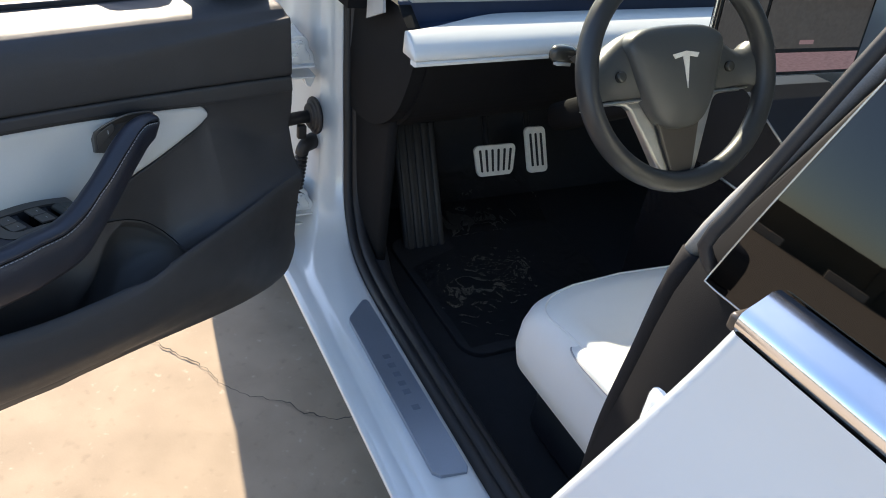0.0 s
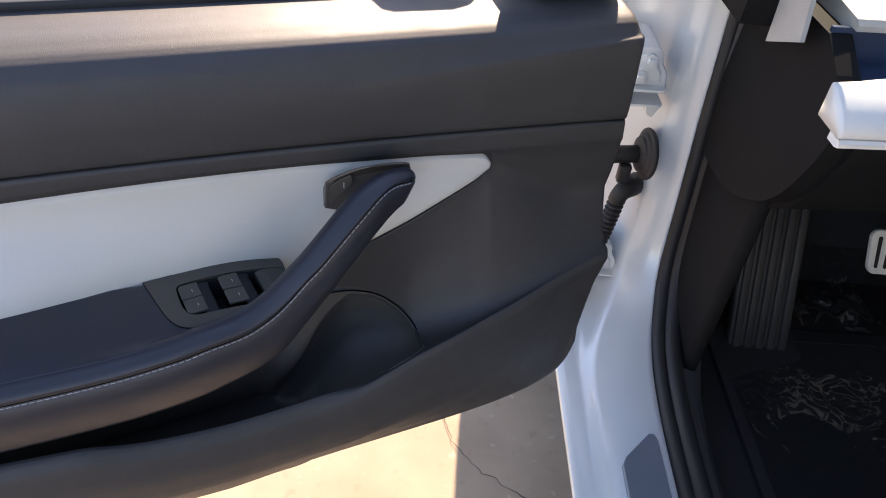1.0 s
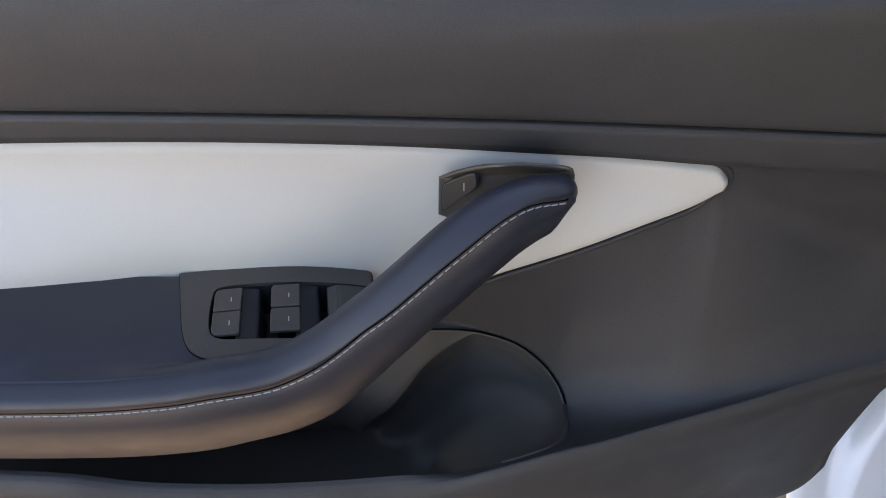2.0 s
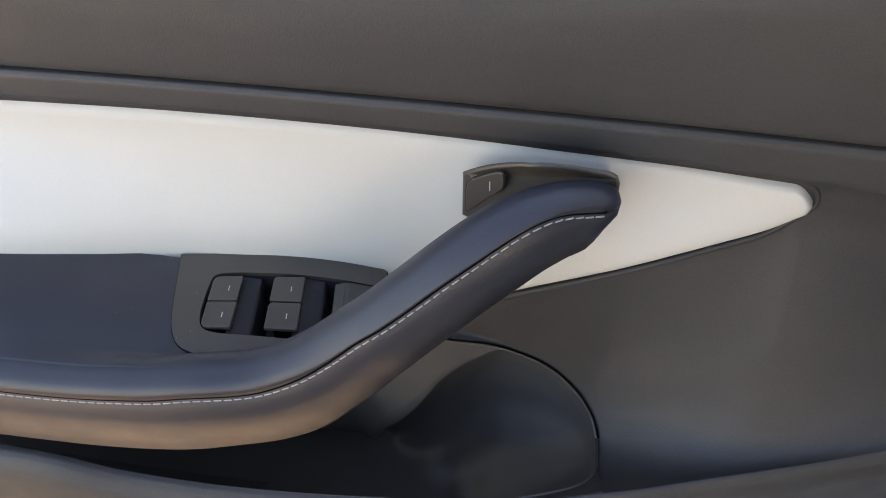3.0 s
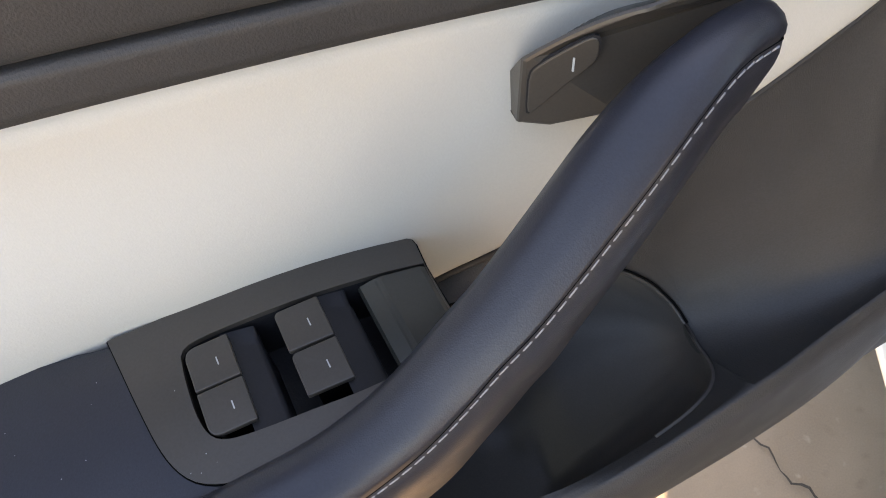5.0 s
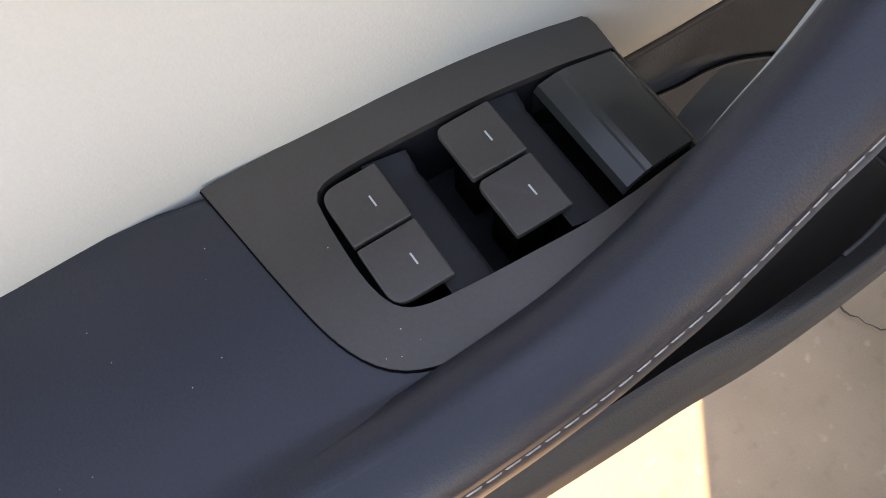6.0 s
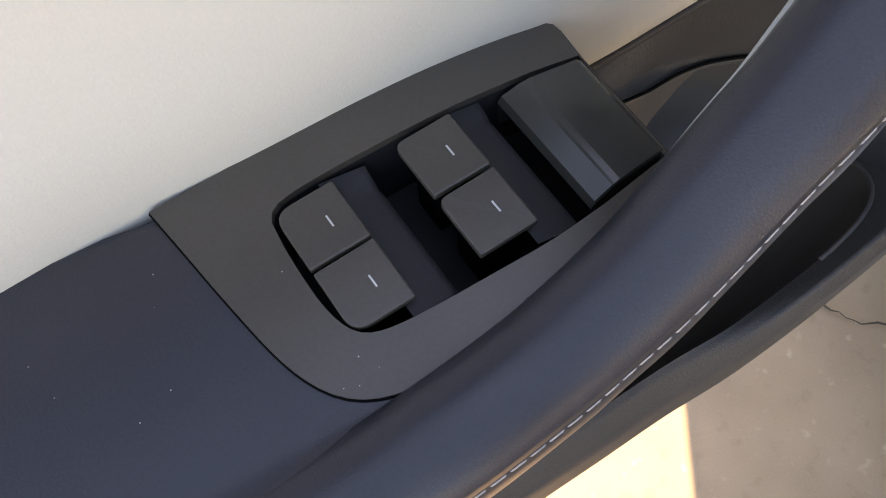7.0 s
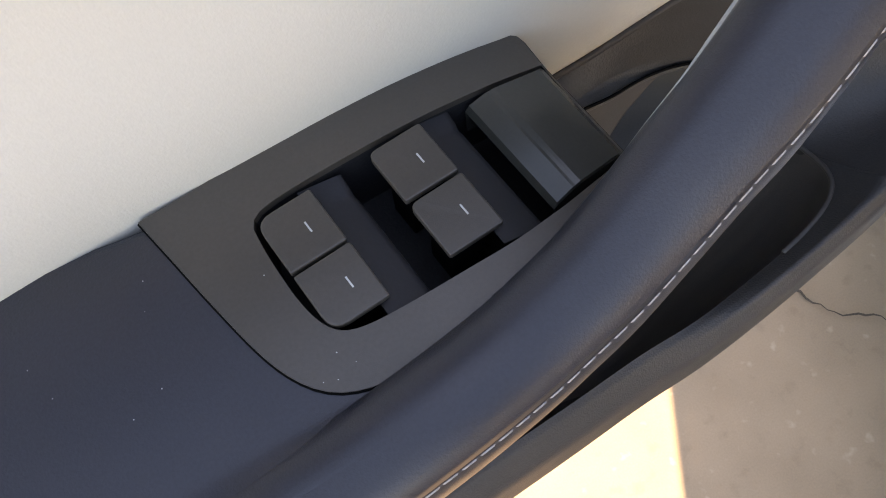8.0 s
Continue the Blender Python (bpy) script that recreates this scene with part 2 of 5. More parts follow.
def prism(outline, lo, hi, bevel=0.002, axis="z", seg=2):
    """A plate from an outline in a plane, between lo and hi along the axis, with a rounded upper edge."""
    def put(a, b, c):
        return {"z": (a, b, c), "y": (a, c, b), "x": (c, a, b)}[axis]
    bm = bmesh.new()
    low = [bm.verts.new(put(a, b, lo)) for a, b in outline]
    top = [bm.verts.new(put(a, b, hi)) for a, b in outline]
    n = len(outline)
    bm.faces.new(low)
    cap = bm.faces.new(top)
    for i in range(n):
        bm.faces.new((low[i], low[(i + 1) % n], top[(i + 1) % n], top[i]))
    bmesh.ops.recalc_face_normals(bm, faces=bm.faces)
    if bevel:
        bmesh.ops.bevel(bm, geom=list(cap.edges), offset=bevel, segments=seg, profile=0.5, affect="EDGES")
    return bm


def box(x0, x1, y0, y1, z0, z1, bevel=0.004, seg=2):
    bm = bmesh.new()
    bmesh.ops.create_cube(bm, size=1)
    for v in bm.verts:
        v.co = Vector((lerp(x0, x1, v.co.x + 0.5), lerp(y0, y1, v.co.y + 0.5), lerp(z0, z1, v.co.z + 0.5)))
    if bevel:
        bmesh.ops.bevel(bm, geom=list(bm.edges), offset=bevel, segments=seg, profile=0.5, affect="EDGES")
    return bm


def moved(bm, m):
    bm.transform(m)
    return bm


def join(*many):
    out = bmesh.new()
    for bm in many:
        me = bpy.data.meshes.new("tmp")
        bm.to_mesh(me)
        bm.free()
        out.from_mesh(me)
        bpy.data.meshes.remove(me)
    return out


# ---- ground ----
def build_ground():
    bm = bmesh.new()
    q = [bm.verts.new(c) for c in ((-400, -400, 0), (400, -400, 0), (400, 400, 0), (-400, 400, 0))]
    bm.faces.new(q)
    g = part("ground", bm, CONCRETE)
    tagged(g, "worn tan concrete driveway slab with a crack", "ground", kind="structure")
    rng = random.Random(4)
    way = spline([(-0.05, 0.62, 0), (0.045, 0.36, 0), (0.079, 0.25, 0), (0.085, 0.115, 0), (0.115, 0.04, 0), (0.154, -0.024, 0), (0.188, -0.10, 0), (0.236, -0.16, 0), (0.32, -0.23, 0), (0.44, -0.34, 0), (0.7, -0.45, 0)], 150)
    rows, off = [], 0.0
    for i, p in enumerate(way):
        off = off * 0.7 + rng.uniform(-0.0055, 0.0055)
        t = (way[min(i + 1, 149)] - way[max(i - 1, 0)]).normalized()
        s = Vector((t.y, -t.x, 0))
        w = 0.0006 + 0.0019 * abs(noise.noise(Vector((i * 0.13, 3, 0)))) * 2
        c = p + s * off + Vector((0, 0, 0.004))
        rows.append([c - s * w, c + s * w])
    part("crack", sheet(rows), CRACKM, g, "thin dark jagged crack")


build_ground()


# ---- far off, ahead of the car: a long yard wall with two pale blocks lying before it ----
def build_far():
    at = Matrix.Translation((-16.2, 18.2, 0)) @ Matrix.Rotation(radians(40), 4, "Z")
    wall = new("yard_wall")
    tagged(wall, "long olive-brown block wall far across the yard", "wall", kind="structure")
    for k in range(11):
        x = -22 + 4 * k
        part("panel", moved(box(x + 0.2, x + 3.8, -0.1, 0.1, 0, 1.74, 0.01), at), YARDWALL, wall, smooth=False)
        part("coping", moved(box(x + 0.2, x + 3.8, -0.14, 0.14, 1.74, 1.82, 0.01), at), YARDWALL, wall, smooth=False)
        part("pier", moved(box(x - 0.2, x + 0.2, -0.2, 0.2, 0, 1.86, 0.02), at), YARDWALL, wall, smooth=False)
    for x in (-1.3, 1.5):
        block = part("concrete_block", moved(box(x - 0.65, x + 0.65, -1.3, -0.8, 0, 0.42, 0.03), at), STUCCO, None, smooth=False)
        tagged(block, "low pale concrete block beside the yard wall", "concrete block", group="blocks by the wall")


build_far()

# ---- the car: one thing; r, f, z are right, forward and up from the sill ----
CAR = Matrix.Translation((0.17, -0.20, 0)) @ Matrix.Rotation(radians(-23.5), 4, "Z")
car = new("car")
car.location = (0, 0, 0)
tagged(car, "white electric sedan with white and black interior, driver door open", "car")


def carpart(name, bm, mat, label="", parent=None, smooth=True):
    return part(name, moved(bm, CAR), mat, parent or car, label, smooth)


# ---- front door ----
def seam_z(x):
    return 0.8180 - 0.068 * x - 0.05 * x * x


LIP = [(-0.85, -0.142, 0.645), (-0.48, -0.143, 0.613), (-0.43, -0.142, 0.597), (-0.39, -0.140, 0.588), (-0.34, -0.137, 0.581), (-0.28, -0.1325, 0.5775), (-0.24, -0.129, 0.577), (-0.2, -0.1275, 0.582), (-0.16, -0.1225, 0.593), (-0.12, -0.1155, 0.602), (-0.08, -0.1075, 0.6065), (-0.04, -0.097, 0.6095), (0.0, -0.0875, 0.614), (0.04, -0.078, 0.619), (0.08, -0.067, 0.624), (0.12, -0.056, 0.627), (0.17, -0.045, 0.632)]
RIM = [(-0.85, -0.028, 0.655), (-0.30, -0.028, 0.650), (-0.2146, -0.028, 0.6435), (-0.195, -0.0262, 0.6385), (-0.179, -0.026, 0.6345), (-0.167, -0.0262, 0.631), (-0.147, -0.0268, 0.6215), (-0.134, -0.0283, 0.6123), (-0.125, -0.0305, 0.6038),
       (-0.116, -0.0344, 0.5945), (-0.109, -0.0375, 0.5855), (-0.104, -0.0415, 0.579), (-0.1005, -0.0465, 0.5735), (-0.0985, -0.051, 0.570), (0.17, -0.051, 0.570)]
VALLEY = [(-0.85, -0.048, 0.545), (-0.20, -0.048, 0.546), (-0.15, -0.0482, 0.551), (-0.12, -0.050, 0.560), (-0.0985, -0.051, 0.570), (-0.085, -0.0555, 0.5775), (-0.06, -0.0615, 0.591), (-0.03, -0.0635, 0.604), (0.0, -0.061, 0.618), (0.05, -0.051, 0.633), (0.10, -0.040, 0.640), (0.17, -0.024, 0.645)]
BAND = [(-0.85, 0.46), (-0.282, 0.50), (-0.265, 0.535), (-0.246, 0.561), (-0.231, 0.582), (-0.217, 0.604), (-0.203, 0.6165), (-0.19, 0.6235), (-0.175, 0.631), (-0.165, 0.629)]
LOW = [(-0.85, -0.12, 0.49), (-0.42, -0.118, 0.457), (-0.2, -0.10, 0.436), (-0.02, -0.078, 0.41), (0.08, -0.067, 0.407), (0.12, -0.062, 0.412), (0.145, -0.060, 0.423), (0.158, -0.058, 0.442), (0.166, -0.055, 0.475)]
EDGE = [(0.40, 0.146), (0.48, 0.149), (0.56, 0.159), (0.63, 0.171), (0.70, 0.179), (0.76, 0.180), (0.81, 0.174), (0.95, 0.164)]


def panel_stations(x):
    """The panel's profile at x from the seam down: (y, z) pairs."""
    s = seam_z(x)
    ly, lz = along(LIP, x)
    by, bz = along(LOW, x)
    ry, rz = along(RIM, x)
    ty = -along(LEAN, x)[0]
    tz = along(insert_outline()[1], x)[0] - 0.003 if x < 0 else lerp(0.762, 0.70, step(0.0, 0.12, x))
    it = along(insert_outline()[0], x)[0] if x < 0 else s - 0.032
    st = [(0.006, s - 0.0004), (-0.003, s - 0.0007), (-0.0070, s - 0.0016), (-0.0088, s - 0.0042), (-0.0087, lerp(s, it, 0.45)), (-0.0080, it + 0.0040), (lerp(-0.001, -0.006, step(0.0, 0.03, x)), it + 0.0006),
          (ty + 0.002, tz)]
    # from the panel down to the lip one smooth hollow; its first part ends at the pocket's rim
    vy, vz = along(VALLEY, x)
    cy, cz = (vy - 0.16 * ty - 0.36 * ly) / 0.48, (vz - 0.16 * tz - 0.36 * lz) / 0.48

    def hollow(t):
        return ((1 - t)**2 * ty + 2 * t * (1 - t) * cy + t * t * ly, (1 - t)**2 * tz + 2 * t * (1 - t) * cz + t * t * lz)
    cut = 0.6
    if x < -0.0985:
        lo, hi = 0.0, 0.6
        for _ in range(24):
            cut = 0.5 * (lo + hi)
            lo, hi = (cut, hi) if hollow(cut)[1] > rz else (lo, cut)
        ry = lerp(ry, hollow(cut)[0], step(-0.21, -0.15, x))
    g = step(-0.25, -0.15, x)
    for t, a, b in ((0.35, 0.30, 0.35), (0.7, 0.70, 0.75), (0.88, 0.88, 0.92)):
        h = hollow(t * cut)
        st.append((lerp(lerp(ty, ry, a), h[0], g), lerp(lerp(tz, rz, b), h[1], g)))
    st.append((ry, rz) if x < -0.0985 else hollow(0.6))
    # the bottle pocket: an upright back wall, a hollow behind it, a floor and the front wall under the lip
    if x < -0.0985:
        k = math.sqrt(max(0.0, 1 - max(0.0, (x + 0.195) / 0.0966)**2))
        u = max(0.0, min(1.0, (-0.0985 - x) / 0.11))
        y2 = max(lerp(-0.051 - 0.065 * k**0.5, ly + 0.007, step(-0.13, -0.22, x)), ly + 0.006)
        z2 = lerp(rz, lz, (y2 - ry) / (ly - ry) if ly != ry else 0.0) - 0.012 * k * (1 - step(-0.15, -0.24, x)) - 0.003 * (1 - k)
        lo, hi = 0.4, 1.0
        for _ in range(24):
            mid = 0.5 * (lo + hi)
            lo, hi = (mid, hi) if hollow(mid)[0] > y2 else (lo, mid)
        near = step(-0.20, -0.135, x)
        z2 = lerp(z2, hollow(lo)[1], near)
        lowz = min(along(BAND, x)[0], rz - 0.0015)
        deep = 0.046 * k**2
        sink = 0.155 * u**0.55
        blunt = lerp(0.8, 0.45, step(-0.16, -0.26, x))
        wy = ry - 0.22 * (rz - lowz) * step(-0.30, -0.24, x)
        st += [(lerp(ry, wy, 0.5), lerp(rz, lowz, 0.5)), (wy, lowz)]
        for q in range(1, 10):
            a = math.pi * q / 10
            v = 0.5 - 0.5 * math.cos(a)
            floor_z = lerp(lowz, z2, v) - sink * math.sin(a)**(1.5 if q < 5 else blunt)
            st.append((lerp(wy, y2, v) + deep * max(0.0, math.sin(2 * a)), max(floor_z, min(0.455, lowz - 0.003 * q))))
        st.append((y2, z2))
        h = hollow(0.5 + 0.5 * lo)
        st.append((lerp(lerp(y2, ly, 0.5), h[0], near), lerp(lerp(z2, lz, 0.5) + 0.001, h[1], near)))
    else:
        for q in range(13):
            st.append(hollow(0.6 + 0.4 * (q + 1) / 14))
    out = 0.021 * step(0.17, -0.05, x)
    st += [(ly, lz), (ly - 0.006, lz - 0.008), (lerp(ly, by, 0.25) - out * 0.8, lerp(lz, bz, 0.3)), (lerp(ly, by, 0.5) - out, lerp(lz, bz, 0.55)),
           (lerp(ly, by, 0.8) - out * 0.6, lerp(lz, bz, 0.8)), (by - 0.004, bz + 0.012), (by, bz), (by + 0.012, bz - 0.003), (by + 0.05, bz + 0.002)]
    return st


def upper_stations(x):
    """Upper trim from the seam up: a crease near the front end softens into one round shoulder towards the rear."""
    s = seam_z(x)
    c = 0.9012 + 0.055 * x
    t = -0.022 * max(x, -0.5)
    k = step(-0.34, -0.06, x)
    soft = [(-0.0128, s + 0.040), (-0.0120, s + 0.055), (-0.0095, lerp(s + 0.055, 0.917 + t, 0.5)), (-0.0045, 0.9145 + t)]
    hard = [(-0.0130, lerp(s, c, 0.6)), (-0.0132, c - 0.004), (-0.0120, c + 0.001), (-0.0050, 0.5 * (c + 0.920 + t))]
    mid = [(lerp(a, p, k), lerp(b, q, k)) for (a, b), (p, q) in zip(soft, hard)]
    return [(0.006, s + 0.0006), (-0.003, s + 0.0008), (-0.0078, s + 0.0018), (-0.0100, s + 0.005), (-0.0115, s + 0.016), *mid,
            (0.0015, 0.9215 + t), (0.0060, 0.9258 + t), (0.014, 0.9300 + t), (0.034, 0.9350 + t), (0.066, 0.9380 + t), (0.10, 0.9385 + t)]


def panel_sheet(stations, per, xs):
    rows = []
    for xn in xs:
        st = stations(xn)
        row = []
        for i in range(len(st) - 1):
            a, b = st[max(i - 1, 0)], st[i]
            c, d = st[i + 1], st[min(i + 2, len(st) - 1)]
            for k in range(per):
                u = k / per
                y, z = [lerp(b[q], c[q], u) for q in (0, 1)]
                row.append((y, z))
        row.append(st[-1])
        warp = step(0.0, 0.165, xn)
        rows.append([Vector((xn + (along(EDGE, z)[0] - 0.165) * warp, y, z)) for y, z in row])
    last = rows[-1]
    rows.append([p + Vector((0.003, 0.004, 0)) for p in last])
    rows.append([p + Vector((0.002, 0.03, 0)) for p in last])
    return rows


XS = [-0.85 + 0.012 * k for k in range(29)] + [-0.5 + 0.004 * k for k in range(83)] + [-0.168 + 0.0015 * k for k in range(48)] + [-0.096 + 0.004 * k for k in range(66)]
XS = sorted(x for x in XS if x <= 0.165)


def insert_outline():
    top = [(-0.85, 0.8145), (-0.483, 0.8145), (-0.339, 0.8122), (-0.19, 0.8045), (-0.081, 0.7955), (-0.02, 0.7875), (0.02, 0.782)]
    low = [(-0.85, 0.62), (-0.40, 0.61), (-0.30, 0.630), (-0.232, 0.655), (-0.209, 0.6655), (-0.19, 0.683), (-0.171, 0.6985), (-0.154, 0.7085), (-0.10, 0.7258), (-0.045, 0.7432), (-0.02, 0.7512), (0.0, 0.763), (0.02, 0.777)]
    return top, low


LEAN = [(-0.85, 0.060), (-0.60, 0.050), (-0.505, 0.0375), (-0.45, 0.0285), (-0.395, 0.0215), (-0.36, 0.0195), (-0.32, 0.0165), (-0.28, 0.0125), (-0.25, 0.011), (-0.21, 0.015), (-0.19, 0.0215), (-0.171, 0.027), (-0.154, 0.0285), (-0.10, 0.022), (-0.045, 0.011), (-0.02, 0.005), (0.0, 0.001), (0.01, 0.0)]


def build_insert(door):
    top, low = insert_outline()
    rows = []
    xs = [-0.85 + 0.02 * k for k in range(18)] + [-0.5 + 0.01 * k for k in range(46)] + [-0.045 + 0.003 * k for k in range(13)] + [-0.007 + 0.001 * k for k in range(9)]
    tip = 0.002
    for x in xs:
        a, b = along(top, x)[0], along(low, x)[0]
        mid, half = (a + b) / 2, (a - b) / 2
        # the tip closes in a round end
        r = 0.015
        k = 1.0
        if x > tip - r:
            k = math.sqrt(max(0.0, 1 - ((x - tip + r) / r)**2))
            mid = lerp(mid, 0.769, step(tip - r, tip, x))
        half *= k
        row = []
        for j in range(25):
            v = -1 + 2 * j / 24
            v = math.copysign(1 - (1 - abs(v))**1.6, v)
            e = (1 - abs(v)) * half / 0.006
            e2 = max(0.0, (tip - x)) / 0.006
            puff = min(1.0, e, e2)
            y = 0.003 - 0.0065 * math.sin(min(1.0, max(0.0, puff)) * math.pi / 2) - 0.004 * (1 - v * v)
            zz = mid + half * v
            y -= along(LEAN, x)[0] * step(a - 0.014, lerp(max(b, 0.712), min(b, a - 0.03), step(-0.27, -0.22, x)), zz)
            row.append(Vector((x, y, zz)))
        rows.append(row)
    roll = [(x, -0.001 - along(LEAN, x)[0], along(low, x)[0] - 0.0020) for x in [-0.30 + 0.014 * k for k in range(20)] + [-0.02]]
    roll += [(-0.005, -0.0005, 0.7585), (0.0026, 0.0008, 0.7657), (0.0036, 0.0008, 0.7722), (-0.002, 0.0005, 0.7826)]
    roll += [(x, 0.0, along(top, x)[0] + 0.0018) for x in [-0.02 - 0.02 * k for k in range(42)]]
    part("insert_surround", sweep(spline(roll, 260), ring(0.0020, 8), up=Vector((0, 1, 0))), VINYL, door, "rolled black edge round the insert")
    part("insert", sheet(rows), WHITE, door, "padded white vinyl insert")


STITCH = [(-0.85, -0.140, 0.714), (-0.60, -0.142, 0.7015), (-0.45, -0.142, 0.6985), (-0.38, -0.141, 0.7030), (-0.345, -0.138, 0.7075), (-0.316, -0.1335, 0.709), (-0.299, -0.130, 0.7125), (-0.283, -0.1265, 0.719),
          (-0.266, -0.1215, 0.7285), (-0.250, -0.1165, 0.740), (-0.2345, -0.112, 0.7515), (-0.215, -0.1045, 0.767), (-0.193, -0.095, 0.784), (-0.167, -0.082, 0.800), (-0.147, -0.072, 0.805), (-0.128, -0.064, 0.8030), (-0.112, -0.0585, 0.799)]
BAR_SECTION = [(0.0158, 0.0012), (0.0139, 0.0025), (0.0157, 0.0038), (0.0146, 0.0085), (0.0105, 0.0125), (0.0045, 0.0145), (-0.0025, 0.0145), (-0.0095, 0.0125), (-0.0142, 0.0075), (-0.0158, 0.0), (-0.0155, -0.015),
               (-0.013, -0.027), (-0.009, -0.032), (0.002, -0.0326), (0.0105, -0.0320), (0.0148, -0.0280), (0.0176, -0.0095)]


DEEP = [(0.0, 1.90), (0.62, 1.90), (0.70, 1.72), (0.74, 1.42), (0.77, 1.25), (0.80, 1.12), (0.83, 1.08), (0.86, 1.07), (0.89, 1.08), (0.92, 1.08), (0.947, 1.1), (0.97, 1.02), (0.982, 0.80), (0.994, 0.25)]


def stitch_lift(u):
    return 0.0008 + 0.0032 * step(0.70, 0.79, u) * (1 - step(0.935, 0.975, u))


def bar_path(n):
    return [p + Vector((0, 0.0160, 0.0)) for p in spline(STITCH, n)]


def build_handle(door):
    path = bar_path(170)
    rows = []
    for i, p in enumerate(path):
        u = i / 169
        t = (path[min(i + 1, 169)] - path[max(i - 1, 0)]).normalized()
        side = t.cross(Vector((0, 0, 1))).normalized()
        top = side.cross(t).normalized()
        close = 1.0 if u < 0.975 else math.sqrt(max(0.01, 1 - ((u - 0.975) / 0.0252)**2))
        deep = along(DEEP, u)[0]
        thin = close * lerp(1.0, 0.85, step(0.9, 1.0, u))
        sec = BAR_SECTION
        lift = stitch_lift(u)
        sec = [(a, b + lift) if 0.001 < b < 0.004 else (a, b) for a, b in sec]
        rows.append([p + side * ((a if a > 0 else a * lerp(1.0, 0.45, step(0.88, 0.98, u))) * thin) + top * (b * thin * (deep if b < -0.002 else 1.0)) for a, b in sec])
    rows.insert(0, [path[0]] * len(BAR_SECTION))
    rows.append([path[-1]] * len(BAR_SECTION))
    part("pull_handle", sheet(rows, close_v=True), LEATHER, door, "black leather pull handle running out of the armrest")
    # pale strip painted where the black handle's back edge catches the light
    strip = []
    for i in range(127, 160):
        t = (path[i + 1] - path[i - 1]).normalized()
        side = t.cross(Vector((0, 0, 1))).normalized()
        strip.append(path[i] - side * 0.0160 * lerp(1.0, 0.45, step(0.88, 0.98, i / 169)) - side.cross(t).normalized() * 0.003)
    part("handle_glint", sweep(strip, ring(0.0012, 8), scale=lambda u: max(0.05, min(1.0, u / 0.35, (1 - u) / 0.1))), GREYTRIM, door, "pale strip standing for light on the handle edge")
    # the row of stitches, one short thread each
    many = []
    path = bar_path(400)
    run = 0.0
    for i in range(130, 392):
        p = path[i]
        run += (p - path[i - 1]).length
        if run > 0.0056:
            run = 0.0
            t = (path[i + 1] - path[i - 1]).normalized()
            side = t.cross(Vector((0, 0, 1))).normalized()
            top = side.cross(t).normalized()
            k = 1 - 0.15 * step(0.9, 1.0, i / 399)
            c = p + side * (0.0151 * k) + top * (stitch_lift(i / 399) + 0.0002)
            ends = [c - t * 0.0027, c - t * 0.0019 + side * 0.0006, c + t * 0.0019 + side * 0.0006, c + t * 0.0027 - top * 0.0004]
            many.append(sweep(ends, ring(0.00058, 5), caps=False))
    # black tube along the seam groove paints in the shade of its depth
    seam = []
    for i in range(100, 393):
        t = (path[i + 1] - path[i - 1]).normalized()
        side = t.cross(Vector((0, 0, 1))).normalized()
        seam.append(path[i] + side * 0.0146 * (1 - 0.15 * step(0.9, 1.0, i / 399)) + side.cross(t).normalized() * (0.0025 + stitch_lift(i / 399)))
    part("seam", sweep(seam, ring(0.0010, 6), caps=False), BLACK, door, "folded seam of the handle cover, groove shade painted black")
    part("stitching", join(*many), THREAD, door, "row of pale grey thread stitches")


def build_armrest(door):
    # the deck between the panel and the bar; beside the switches only its outer strip goes on
    pth = spline(STITCH, 400)
    def deck(x0, x1, n, edge):
        rows = []
        for i in range(n):
            x = lerp(x0, x1, i / (n - 1))
            q = min(pth, key=lambda p: abs(p.x - x))
            front = q.y + 0.013
            dive = 0.004 * step(-0.345, -0.310, x)
            crest = q.z + 0.0148 - dive
            start = -0.108 + 0.007 * step(-0.345, -0.3065, x)
            z = 0.7123 if x > -0.45 else 0.7123 + 0.02 * (-(x + 0.45) / 0.4)
            inner = edge(x)
            end = q.y + 0.0165

            def top(y):
                return lerp(z, crest, step(start, end - 0.001, y))
            root = 0.01 if inner > -0.05 else inner
            row = [Vector((x, root, z - 0.05)), Vector((x, inner + 0.004, z - 0.02)), Vector((x, inner + 0.002, z - 0.006)), Vector((x, inner, z - 0.002))]
            row += [Vector((x, y, top(y))) for y in [lerp(inner - 0.004, -0.102, k / 4) for k in range(4)] + [lerp(-0.102, end, k / 14) for k in range(15)]]
            row += [Vector((x, front, crest - 0.003)), Vector((x, front, z - 0.036)), Vector((x, front + 0.015, z - 0.045)), Vector((x, root, z - 0.05))]
            rows.append(row)
        return sheet(rows)
    a = deck(-0.85, -0.3655, 60, lambda x: lerp(-0.026, -0.0315, step(-0.44, -0.39, x)))
    b = deck(-0.3655, -0.3065, 18, lambda x: -0.0965)
    part("armrest", join(a, b), LEATHER, door, "soft black armrest deck")


def settle(bm):
    """Bends the switch group down towards its front end, as the plate does, and lets it widen there."""
    for v in bm.verts:
        e = 0.028 + 0.088 * (max(0.0, v.co.x + 0.335) / 0.08)**2
        v.co += Vector(((v.co.x + 0.352) * e, (v.co.y + 0.147) * e, -0.1755 * e))
    return bm


